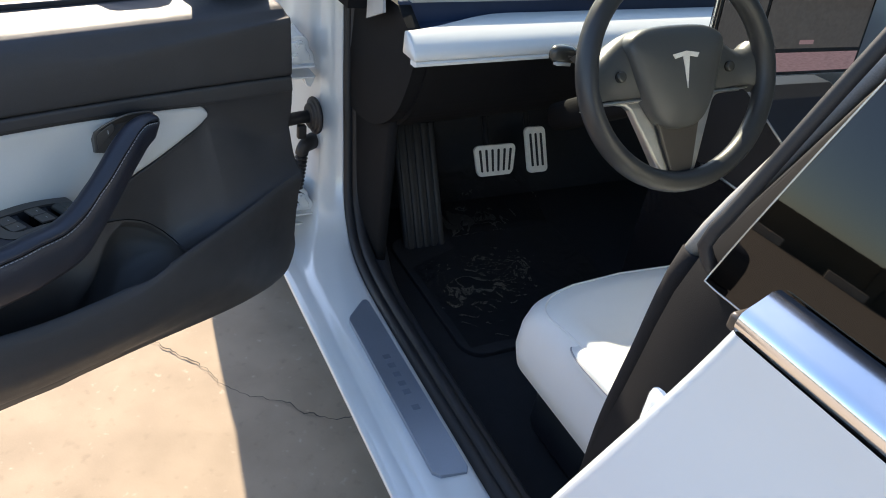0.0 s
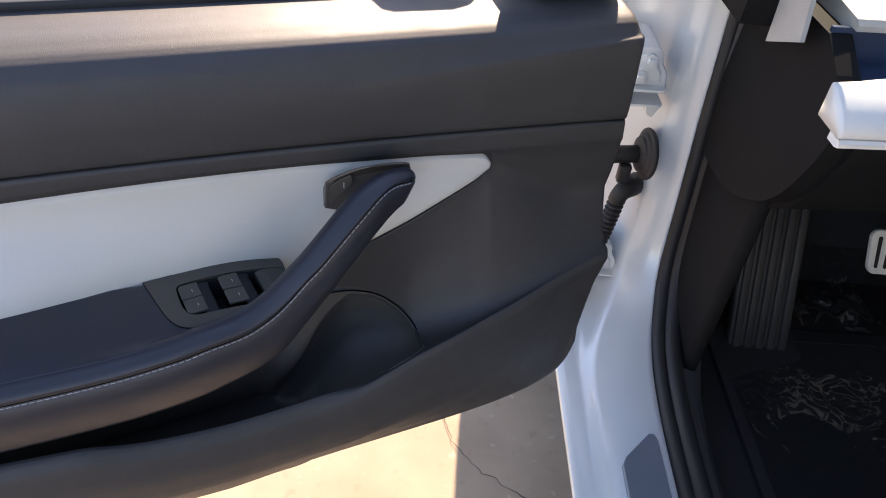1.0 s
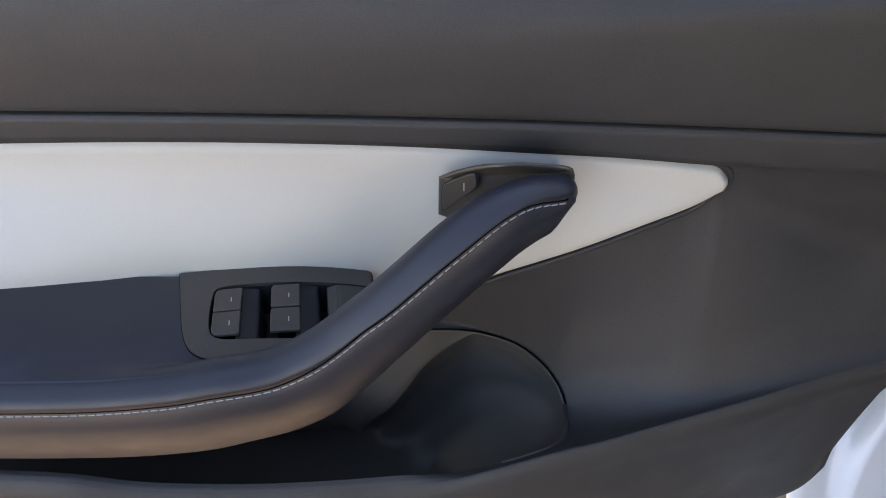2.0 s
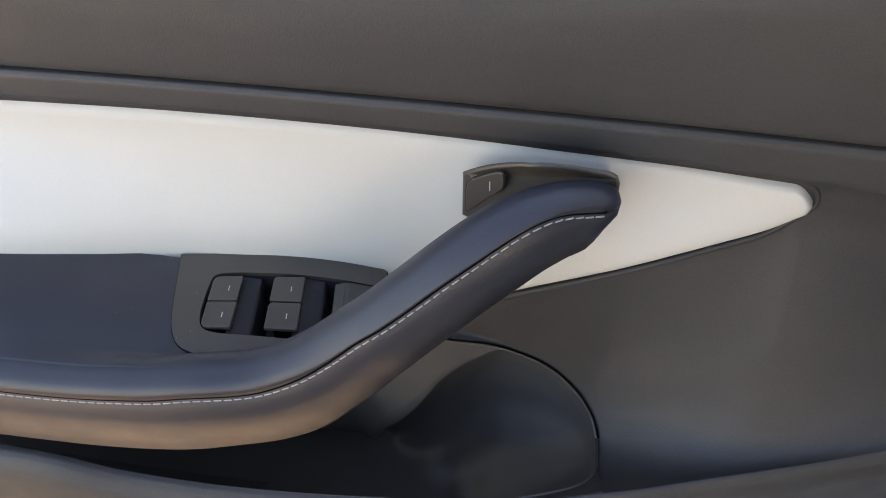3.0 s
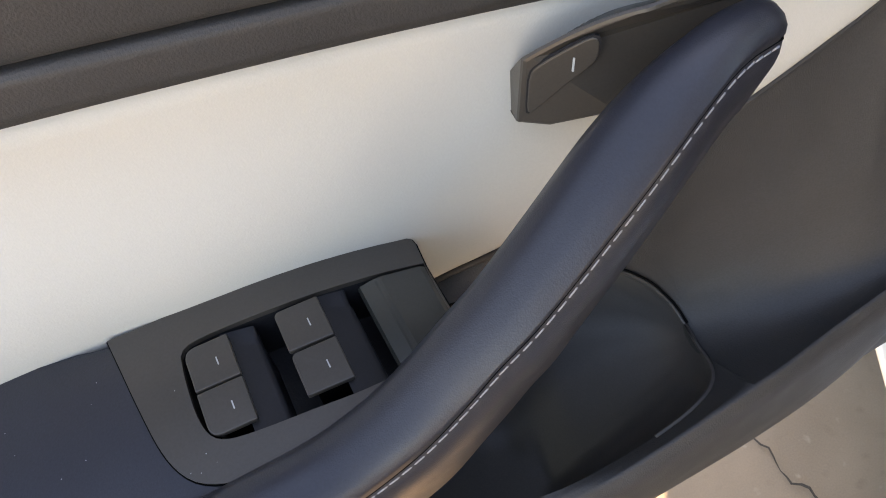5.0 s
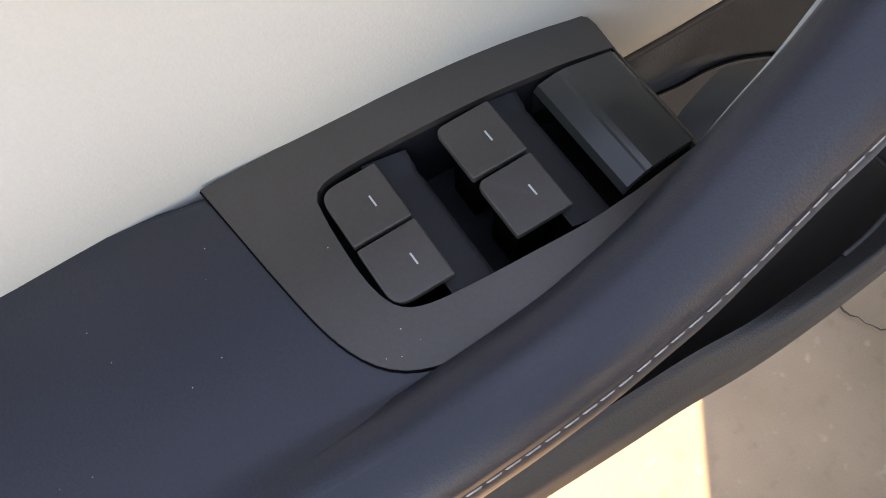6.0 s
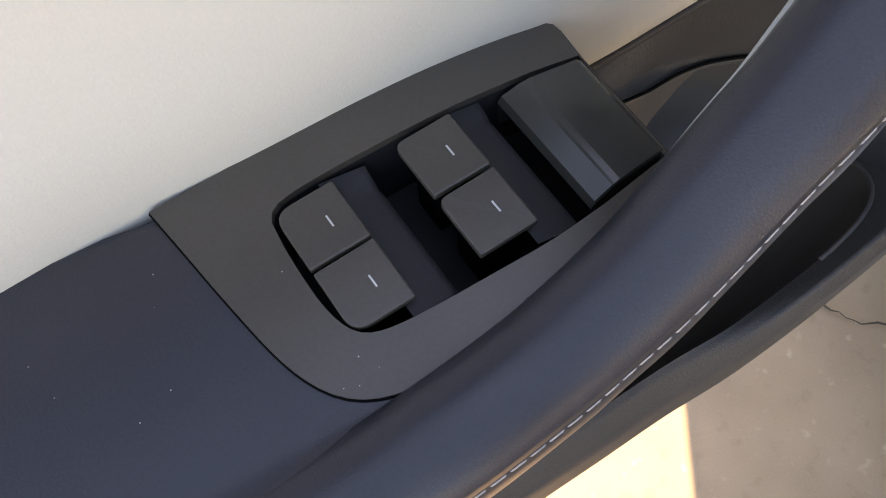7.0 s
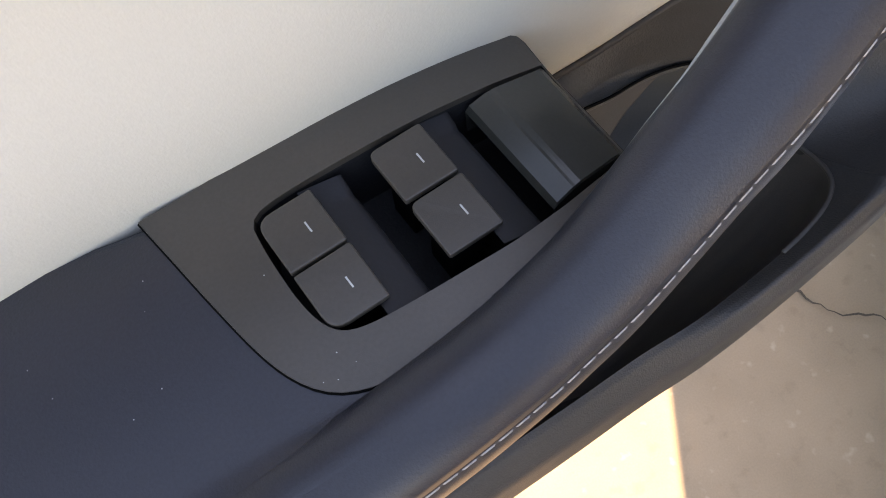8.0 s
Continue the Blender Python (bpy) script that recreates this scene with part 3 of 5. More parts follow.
def build_switches(door):
    z = 0.7185

    def part(name, bm, mat, parent=None, label="", smooth=True):
        return plain_part(name, settle(bm), mat, parent, label, smooth)
    outline = spline([(-0.3900, -0.0335, 0), (-0.3855, -0.049, 0), (-0.380, -0.068, 0), (-0.374, -0.0865, 0), (-0.3685, -0.0975, 0), (-0.362, -0.1045, 0), (-0.354, -0.1082, 0), (-0.344, -0.1095, 0), (-0.335, -0.1088, 0), (-0.320, -0.105, 0), (-0.285, -0.0945, 0), (-0.2555, -0.0845, 0)], 50)
    inner = [Vector((-0.2560, -0.083, 0)), Vector((-0.2606, -0.0455, 0)), Vector((-0.2612, -0.0335, 0))]
    inner += spline([(-0.2620, -0.0305, 0), (-0.2650, -0.0282, 0), (-0.272, -0.0264, 0), (-0.288, -0.0245, 0), (-0.308, -0.0245, 0), (-0.327, -0.0255, 0), (-0.352, -0.0285, 0), (-0.372, -0.0313, 0), (-0.3900, -0.0335, 0)], 40)
    loop = [(p.x, p.y) for p in outline[:-1]] + [(p.x, p.y) for p in inner[:-1]]
    hole = [(-0.3614, -0.052), (-0.3611, -0.060), (-0.3600, -0.070), (-0.3585, -0.079), (-0.3560, -0.0864), (-0.3522, -0.0910), (-0.3455, -0.0930), (-0.333, -0.0931), (-0.314, -0.0921), (-0.297, -0.091), (-0.280, -0.0885)]
    hole2 = [(-0.2610, -0.0438), (-0.276, -0.0424), (-0.288, -0.0420), (-0.305, -0.0420), (-0.323, -0.0430), (-0.342, -0.0446), (-0.354, -0.0463), (-0.3595, -0.0484), (-0.3614, -0.052)]
    hl = spline2(hole, 46) + [(-0.2575, -0.0838)] + spline2(hole2, 34)[:-1]
    # plate with a hole: fill between the two loops
    bm = bmesh.new()
    def loop_edges(pts, zz):
        vs = [bm.verts.new((a, b, zz)) for a, b in pts]
        return vs, [bm.edges.new((vs[i], vs[(i + 1) % len(vs)])) for i in range(len(vs))]
    vo, eo = loop_edges(loop, z)
    vh, eh = loop_edges(hl, z)
    bmesh.ops.triangle_fill(bm, edges=eo + eh, use_beauty=True)
    def skirt(vs, drop, grow):
        c = sum((v.co for v in vs), Vector()) / len(vs)
        low = [bm.verts.new(v.co + Vector((0, 0, -drop)) + (v.co - c).normalized() * grow) for v in vs]
        for i in range(len(vs)):
            bm.faces.new((vs[i], vs[(i + 1) % len(vs)], low[(i + 1) % len(vs)], low[i]))
    skirt(vo, 0.012, 0.0012)
    skirt(vh, 0.003, 0.0)
    bmesh.ops.recalc_face_normals(bm, faces=bm.faces)
    part("switch_plate", bm, SWITCH, door, "satin black window switch plate", smooth=False)
    wall = sheet([[Vector((a, b, z - d)) for a, b in hl] for d in (0.003, 0.036)], close_v=True)
    part("well_wall", wall, RUBBER, door, "black inner wall of the switch well", smooth=False)
    part("switch_well", prism(hl, z - 0.044, z - 0.034, 0), RUBBER, door, "dark sunken well between the switches", smooth=False)
    # thin dark joint round the plate
    rim = [Vector((a, b, z - 0.0010)) for a, b in loop]
    part("plate_joint", sweep(rim + [rim[0]], ring(0.0006, 8), caps=False), BLACK, door, "thin dark joint round the plate")

    def key(x0, y0):
        # one rocker: a rounded cap, leaning as the row does, with a front lip
        o = [(x0 + 0.0, y0), (x0 + 0.0185, y0 + 0.0022), (x0 + 0.0214, y0 - 0.0177), (x0 + 0.0029, y0 - 0.0197)]
        return o
    n = 0
    for x0, ya, yb in ((-0.3605, -0.0500, -0.0708), (-0.3222, -0.0458, -0.0668)):
        for q, y0 in enumerate((ya, yb)):
            o = key(x0 + 0.0031 * q, y0)
            pts = []
            for i, (a, b) in enumerate(o):
                # round the corners; the outer corner of the first pair follows the well
                rr = 0.0055 if (n == 0 and i == 0) or (n == 1 and i == 3) else (0.003 if i == 0 and n >= 2 else 0.0008)
                pa, pb = Vector(o[i - 1]) - Vector((a, b)), Vector(o[(i + 1) % 4]) - Vector((a, b))
                s1, s2 = Vector((a, b)) + pa.normalized() * rr, Vector((a, b)) + pb.normalized() * rr
                for k in range(6):
                    u = k / 5
                    m = s1.lerp(Vector((a, b)), u).lerp(Vector((a, b)).lerp(s2, u), u)
                    pts.append((m.x, m.y))
            part("window_switch", prism(pts, z - 0.0020, z + 0.0004, 0.0006), SWITCH, door, smooth=False)
            m = sum((Vector(c) for c in pts), Vector((0, 0))) / len(pts)
            stem = [tuple(m + (Vector(c) - m) * 0.66) for c in pts]
            part("switch_stem", prism(stem, z - 0.034, z - 0.0019, 0), BLACK, door, "black stem under the cap", smooth=False)
            tx, ty = x0 + 0.0132 + 0.0031 * q, y0 - 0.0090
            t1 = box(-0.00026, 0.00026, -0.0019, 0.0019, 0, 0.0002, 0)
            part("switch_mark", moved(t1, Matrix.Translation((tx, ty, z + 0.00045)) @ Matrix.Rotation(radians(9), 4, "Z")), TICK, door, "fine pale mark", smooth=False)
            n += 1
    # beside each pair a shallow ramp falls away from the caps into the dark well, closed by a low wall at the rail
    for x0, y0 in ((-0.3422, -0.0474), (-0.3038, -0.0433)):
        rows = []
        for u, dz in ((-0.16, -0.0038), (0.0, -0.0042), (0.10, -0.0046), (0.46, -0.0066), (0.55, -0.0074), (0.575, -0.0090), (0.58, -0.034)):
            row = [Vector((x0 + 0.0195 * u - 0.0004, y0 + 0.0020, z - 0.0022 + 0.3 * dz)), Vector((x0 + 0.0195 * u, y0 - 0.0030, z - 0.0024 + 0.4 * dz)), Vector((x0 + 0.0195 * u + 0.0003, y0 - 0.0048, z + dz + 0.0004))]
            row += [Vector((x0 + 0.0195 * u + 0.0062 * v, y0 - 0.0425 * v, z + dz)) for v in (0.15, 0.35, 0.7, 1.08)]
            rows.append(row)
        part("switch_ramp", sheet(rows), DARKPLASTIC, door, "sloping grip hollow beside a switch")
    # the closed cover beside the rockers, turning down at its end
    rows = []
    for i in range(28):
        u = i / 27
        a, b = Vector((-0.2868, -0.0432)).lerp(Vector((-0.2612, -0.0448)), u), Vector((-0.2805, -0.0865)).lerp(Vector((-0.2565, -0.0826)), u)
        dz = 0.0012 - 0.0042 * max(0.0, 1 - u / 0.27) - 0.0006 * max(0.0, 1 - abs(u - 0.27) / 0.05) - 0.0014 * max(0.0, (u - 0.93) / 0.07)
        rows.append([Vector((a.x, a.y, z - 0.02)), Vector((a.x, a.y - 0.0004, z + dz - 0.0012)), *[Vector((lerp(a.x, b.x, v), lerp(a.y, b.y, v), z + dz)) for v in (0.02, 0.3, 0.6, 0.98)], Vector((b.x, b.y + 0.0004, z + dz - 0.0012)), Vector((b.x, b.y, z - 0.02))])
    first = [p.copy() for p in rows[0]]
    for p in first:
        p.z = z - 0.0065
        p.x -= 0.0010
    part("switch_cover", sheet([first] + rows), GLOSS, door, "blank glossy black cover", smooth=False)


def lean(bm):
    """Turns the mount's face back towards the panel at its rear end."""
    for v in bm.verts:
        if v.co.y < -0.015:
            v.co.y += 0.018 * max(0.0, (-0.160 - v.co.x) / 0.038)
    return bm


def build_mount(door):
    o = spline([(-0.1990, 0.7916, 0), (-0.1942, 0.7959, 0), (-0.1845, 0.8034, 0), (-0.1721, 0.8112, 0), (-0.1604, 0.8162, 0), (-0.149, 0.8172, 0), (-0.1378, 0.8164, 0), (-0.1265, 0.8152, 0), (-0.1185, 0.8140, 0), (-0.1144, 0.8115, 0)], 30)
    loop = [(p.x, p.y) for p in o] + [(-0.1127, 0.806), (-0.1125, 0.795), (-0.130, 0.780), (-0.165, 0.766), (-0.188, 0.757), (-0.2002, 0.758)]
    bm = prism(loop, 0.01, -0.038, 0.0015, "y")
    for v in bm.verts:
        v.co.z -= 0.85 * max(0.0, v.co.y + 0.0365) * step(0.755, 0.782, v.co.z)
    lean(bm)
    part("handle_mount", bm, SWITCH, door, "satin black mount behind the handle", smooth=False)
    b = spline([(-0.1974, 0.7816, 0), (-0.1957, 0.7880, 0), (-0.1877, 0.7959, 0), (-0.1775, 0.8038, 0), (-0.1742, 0.8034, 0), (-0.1738, 0.7957, 0), (-0.1765, 0.7900, 0), (-0.1843, 0.7800, 0), (-0.1955, 0.7650, 0), (-0.1975, 0.7662, 0), (-0.1974, 0.7816, 0)], 60)
    pts = [(p.x, p.y) for p in b[:-1]]
    part("door_button_joint", lean(prism(pts, -0.0372, -0.0383, 0, "y")), RUBBER, door, smooth=False)
    c = Vector((-0.1862, 0.786))
    small = [((a - c.x) * 0.94 + c.x, (q - c.y) * 0.955 + c.y) for a, q in pts]
    part("door_button", lean(prism(small, -0.0374, -0.0390, 0.0005, "y")), SWITCH, door, "door release button", smooth=False)
    part("button_mark", lean(box(-0.1827, -0.1821, -0.0395, -0.039, 0.788, 0.7945, 0)), TICK, door, smooth=False)


def build_dust(door):
    # a few pale specks lying on the plate and the deck
    rng = random.Random(11)
    many = []
    for k in range(13):
        if k < 5:
            x, y, z = rng.uniform(-0.38, -0.345), rng.uniform(-0.10, -0.04), 0.7187
            if x > -0.364:
                y = rng.uniform(-0.103, -0.096)
        else:
            x, y, z = rng.uniform(-0.46, -0.395), rng.uniform(-0.11, -0.05), 0.7165
        r = rng.uniform(0.00007, 0.00015)
        many.append(moved(box(-r, r, -r, r, 0, r, 0), Matrix.Translation((x, y, z)) @ Matrix.Rotation(rng.uniform(0, 3), 4, "Z")))
    tagged(part("dust", join(*many), TICK, door, "pale dust specks", smooth=False), kind="stuff")


def build_door():
    shell = join(box(-0.86, 0.150, 0.03, 0.15, 0.47, 0.90, 0.02, 3))
    door = part("front_door", shell, PAINT, car, "open driver door with black and white trim")
    part("upper_trim", sheet(panel_sheet(upper_stations, 3, XS)), VINYL, door, "black soft upper door trim")
    rows = panel_sheet(panel_stations, 3, XS)
    last = max(i for i, x in enumerate(XS) if x < -0.0985)
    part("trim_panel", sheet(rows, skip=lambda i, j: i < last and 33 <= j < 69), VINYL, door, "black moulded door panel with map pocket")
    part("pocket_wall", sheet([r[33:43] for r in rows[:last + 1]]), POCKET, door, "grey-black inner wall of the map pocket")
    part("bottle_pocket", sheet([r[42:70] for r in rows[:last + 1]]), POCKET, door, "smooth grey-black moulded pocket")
    line = []
    for k in range(60):
        x = -0.0986 - 0.16 * (1 - math.cos(math.pi / 2 * k / 59))
        line.append(Vector((x, *panel_stations(x)[11])) + Vector((0, -0.0009, 0.0005)))
    line.reverse()
    gap = [p + Vector((0.0012, -0.0004, 0.0016)) for p in line]
    part("pocket_gap", sweep(gap, ring(0.0008, 6)), BLACK, door, "fine dark gap round the bottle pocket")
    for k in range(1, 40):
        x = -0.0986 - 0.056 * (k / 39)**2
        line.append(Vector((x, *panel_stations(x)[23])) + Vector((0, -0.0003, 0.0007)))
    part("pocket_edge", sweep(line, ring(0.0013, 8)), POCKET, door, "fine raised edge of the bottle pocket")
    rail = [Vector((x, 0.095, 0.9405 - 0.022 * max(x, -0.5))) for x in [-0.85 + 0.05 * k for k in range(18)]]
    part("window_channel", sweep(rail, round_rect(0.014, 0.012, 0.003, 3)), RUBBER, door, "black rubber channel of the lowered window")
    build_insert(door)
    build_handle(door)
    build_armrest(door)
    build_switches(door)
    build_mount(door)
    build_dust(door)
    # mirror outside the glass
    part("mirror", join(box(0.005, 0.13, 0.265, 0.46, 0.995, 1.12, 0.03, 3), box(0.075, 0.12, 0.10, 0.29, 0.975, 1.03, 0.015, 2)), PAINT, door, "white door mirror on its arm")
    sail = prism([(0.055, 0.945), (0.165, 0.938), (0.163, 0.99), (0.055, 1.12)], 0.115, 0.045, 0.006, "y")
    part("mirror_sail", sail, VINYL, door, "black mirror mounting corner", smooth=False)
    return door


door = build_door()


# ---- car body round the opening ----
SEALPATH = [(0.075, -0.95, 0.345), (0.075, -0.5, 0.345), (0.078, -0.1, 0.345), (0.082, 0.10, 0.346), (0.092, 0.225, 0.355), (0.106, 0.312, 0.385), (0.112, 0.360, 0.44), (0.114, 0.388, 0.56), (0.114, 0.414, 0.7), (0.114, 0.437, 0.86), (0.114, 0.46, 1.0)]
OUTPATH = [(-0.066, -0.95, 0.335), (-0.066, -0.5, 0.335), (-0.066, -0.1, 0.335), (-0.068, 0.12, 0.337), (-0.070, 0.29, 0.345), (-0.071, 0.42, 0.37), (-0.060, 0.485, 0.44), (-0.046, 0.51, 0.56), (-0.035, 0.52, 0.7), (-0.03, 0.53, 0.86), (-0.03, 0.53, 1.0)]


def build_body():
    a, b = spline(SEALPATH, 90), spline(OUTPATH, 90)
    rows = []
    for p, q in zip(a, b):
        d = q - p
        out = Vector((-1, 0, 0))
        n = Vector((0, -0.6, 0.8)) if p.y > 0.25 else Vector((0, 0, 1))
        k = step(0.1, 0.4, p.y)
        n = Vector((0, -k, 1 - k)).normalized()
        w = d * lerp(1.0, 0.47, k)
        rows.append([p - n * 0.02, p, p + w * 0.04 + n * 0.010, p + w * 0.10 + n * 0.013, p + w * 0.62 + n * 0.012, p + w * 0.69 + n * 0.009, p + w * 0.74 + n * lerp(0.003, -0.03, k), p + d * 0.80 + n * lerp(0.003, -0.034, k), p + d * 0.92 + n * lerp(0.002, -0.02, k),
                     q, q + Vector((-0.002, 0, 0)) - n * 0.008, q + Vector((0.012, 0.0, 0)) - n * 0.03, q + Vector((0.05, 0.0, 0)) - n * 0.10, q + Vector((0.10, 0.0, 0)) - n * 0.15])
    body = carpart("body", sheet(rows), PAINT, "white painted sill and hinge pillar")
    carpart("door_seal", sweep(spline([(r + 0.008, f - 0.004, z + 0.006) for r, f, z in SEALPATH], 90), ring(0.013, 10)), RUBBER, "black rubber door seal")
    carpart("door_seal", sweep(spline([(r + 0.028, f - 0.010, z + 0.010) for r, f, z in SEALPATH], 90), ring(0.015, 10)), RUBBER, "black rubber door seal")
    # sill plate with unreadable lettering as bars
    z = 0.3605
    pts = [(0.002, -0.40), (0.002, 0.0), (0.008, 0.012), (0.05, 0.055), (0.058, 0.055), (0.062, 0.045), (0.062, -0.41), (0.055, -0.42), (0.012, -0.412)]
    plate = carpart("sill_plate", prism(pts, z - 0.01, z, 0.001), PLATE, "blue-grey brushed metal sill plate", smooth=False)
    for k, (f0, n) in enumerate(((-0.125, 1), (-0.15, 1), (-0.175, 1), (-0.20, 1), (-0.222, 1), (-0.262, 1))):
        carpart("plate_mark", box(0.026, 0.040, f0 - 0.006, f0 + 0.006, z, z + 0.0006, 0), PLATEMARK, parent=plate, smooth=False)
    # black inner trim from the seal into the footwell
    trim = prism([(0.262, 0.884), (0.182, 0.918), (0.21, 1.02), (0.11, 1.12), (0.20, 1.12), (0.27, 1.0)], 0.097, 0.103, 0.001, "x")
    carpart("pillar_trim", trim, GREYTRIM, "pale grey windscreen pillar trim", smooth=False)
    carpart("pillar_base", prism([(0.27, 0.90), (0.50, 0.90), (0.56, 0.95), (0.42, 1.04), (0.28, 1.12), (0.26, 1.0)], 0.06, 0.125, 0.004, "x"), TRIMDARK, "dark inner foot of the windscreen pillar", smooth=False)
    carpart("pillar_base", prism([(0.33, 0.97), (0.52, 0.90), (0.56, 0.95), (0.42, 1.04), (0.30, 1.12)], -0.03, 0.058, 0.004, "x"), PAINT, "white outer foot of the windscreen pillar", smooth=False)
    rows = []
    for p in spline(SEALPATH[:9] + [(0.10, 0.40, 0.95)], 70):
        k = step(0.05, 0.33, p.y)
        rows.append([p + Vector((0.012, -0.004 * k, 0.004)), p + Vector((0.03, -0.01 * k, 0.010 * (1 - k) - 0.0)), p + Vector((0.055, -0.03 * k, 0.006 * (1 - k))), p + Vector((0.075, -0.04 * k, -0.02 * (1 - k))), p + Vector((0.095, 0.02 * k, -0.10 * (1 - k))), p + Vector((0.10, 0.30 * k, -0.10 * (1 - k)))])
    carpart("kick_trim", sheet(rows), SILLTRIM, "black sill and kick panel trim")
    carpart("kick_panel", box(0.135, 0.16, 0.19, 0.56, 0.25, 0.72, 0.01), TRIMDARK, "black footwell side panel")
    carpart("floor", box(0.14, 1.5, -1.3, 0.62, 0.20, 0.25, 0.005), CARPET, "black carpeted floor")
    carpart("firewall", box(0.14, 1.6, 0.56, 0.62, 0.25, 0.9, 0.005), CARPET, "black carpeted firewall")
    bm = prism([(0.50 + a, 0.16 + b) for a, b in round_rect(0.50, 0.48, 0.05)], 0.25, 0.262, 0.003)
    mat = part("floor_mat", moved(bm, CAR), CARPET, None, smooth=False)
    tagged(mat, "black carpet floor mat still under creased clear film", "floor mat")
    rows = []
    for i in range(190):
        row = []
        for k in range(190):
            f = lerp(-0.06, 0.545, i / 189)
            r = lerp(lerp(0.265, 0.415, step(0.25, 0.32, f)), 0.735, k / 189)
            a = noise.noise(Vector((r * 7, f * 7, 1.0)))
            b = noise.noise(Vector((r * 26 + 4, f * 26, 2.0)))
            c = noise.noise(Vector((r * 60, f * 60, 5.0)))
            d = noise.noise(Vector((r * 40 + 9, f * 24, 3.0)))
            fold = 0.006 * max(0.0, 1 - abs(d) / 0.08) * step(0.20, 0.45, a + 0.6 * b) * lerp(0.12, 1.0, step(0.15, 0.32, f))
            row.append(Vector((r, f, fold + 0.266 + 0.008 * max(0.0, 0.35 - abs(a)) + 0.004 * max(0.0, 0.22 - abs(b)) + 0.0030 * c * step(0.15, 0.4, a) + max(0.0, f - 0.36) * 0.5)))
        rows.append(row)
    carpart("protective_film", sheet(rows), FILMCLEAR, "creased clear plastic film", parent=mat)
    # footrest with upright ribs
    at = Matrix.Translation((0, 0.352, 0.25)) @ Matrix.Rotation(radians(-29), 4, "X")
    fr = carpart("footrest", moved(box(0.285, 0.40, -0.012, 0.012, 0, 0.33, 0.006), at), FOOTREST, "ribbed black footrest")
    for k in range(5):
        carpart("rib", moved(box(0.291 + 0.022 * k, 0.306 + 0.022 * k, -0.018, -0.010, 0.004, 0.326, 0.003), at), FOOTREST, parent=fr)


def build_pedals():
    def slots(name, r0, r1, z0, z1, f, n, tilt, label, taper, lean_by):
        w, h = r1 - r0, z1 - z0

        def shape(a, b):
            return (a * (1 - taper * step(0.0, -h / 2, b)) + lean_by * b, b)
        plate = prism([shape(a, b) for a, b in round_rect(w, h, 0.014)], 0.0, -0.008, 0.002, "y")
        at = Matrix.Translation(((r0 + r1) / 2, f, (z0 + z1) / 2)) @ Matrix.Rotation(radians(tilt), 4, "X")
        p = carpart(name, moved(plate, at), PEDAL, label, smooth=False)
        for k in range(n):
            x = lerp(-w / 2 + 0.016, w / 2 - 0.016, k / (n - 1))
            s = prism([shape(x + a, b) for a, b in round_rect(0.007, h * 0.72, 0.003, 3)], -0.005, -0.0095, 0.0008, "y")
            carpart("pad", moved(s, at), RUBBER, "black rubber strip", parent=p, smooth=False)
        arm = sweep([at @ Vector(c) for c in ((0, 0.004, 0.0), (0.0, 0.04, 0.05), (0.0, 0.06, 0.16))], ring(0.008, 8))
        carpart("pedal_arm", arm, RUBBER, parent=p)
    slots("brake_pedal", 0.478, 0.603, 0.427, 0.509, 0.40, 6, -20, "slotted metal brake pedal", 0.16, 0.0)
    slots("accelerator_pedal", 0.640, 0.705, 0.420, 0.545, 0.41, 3, -20, "slotted metal accelerator pedal", 0.0, -0.10)


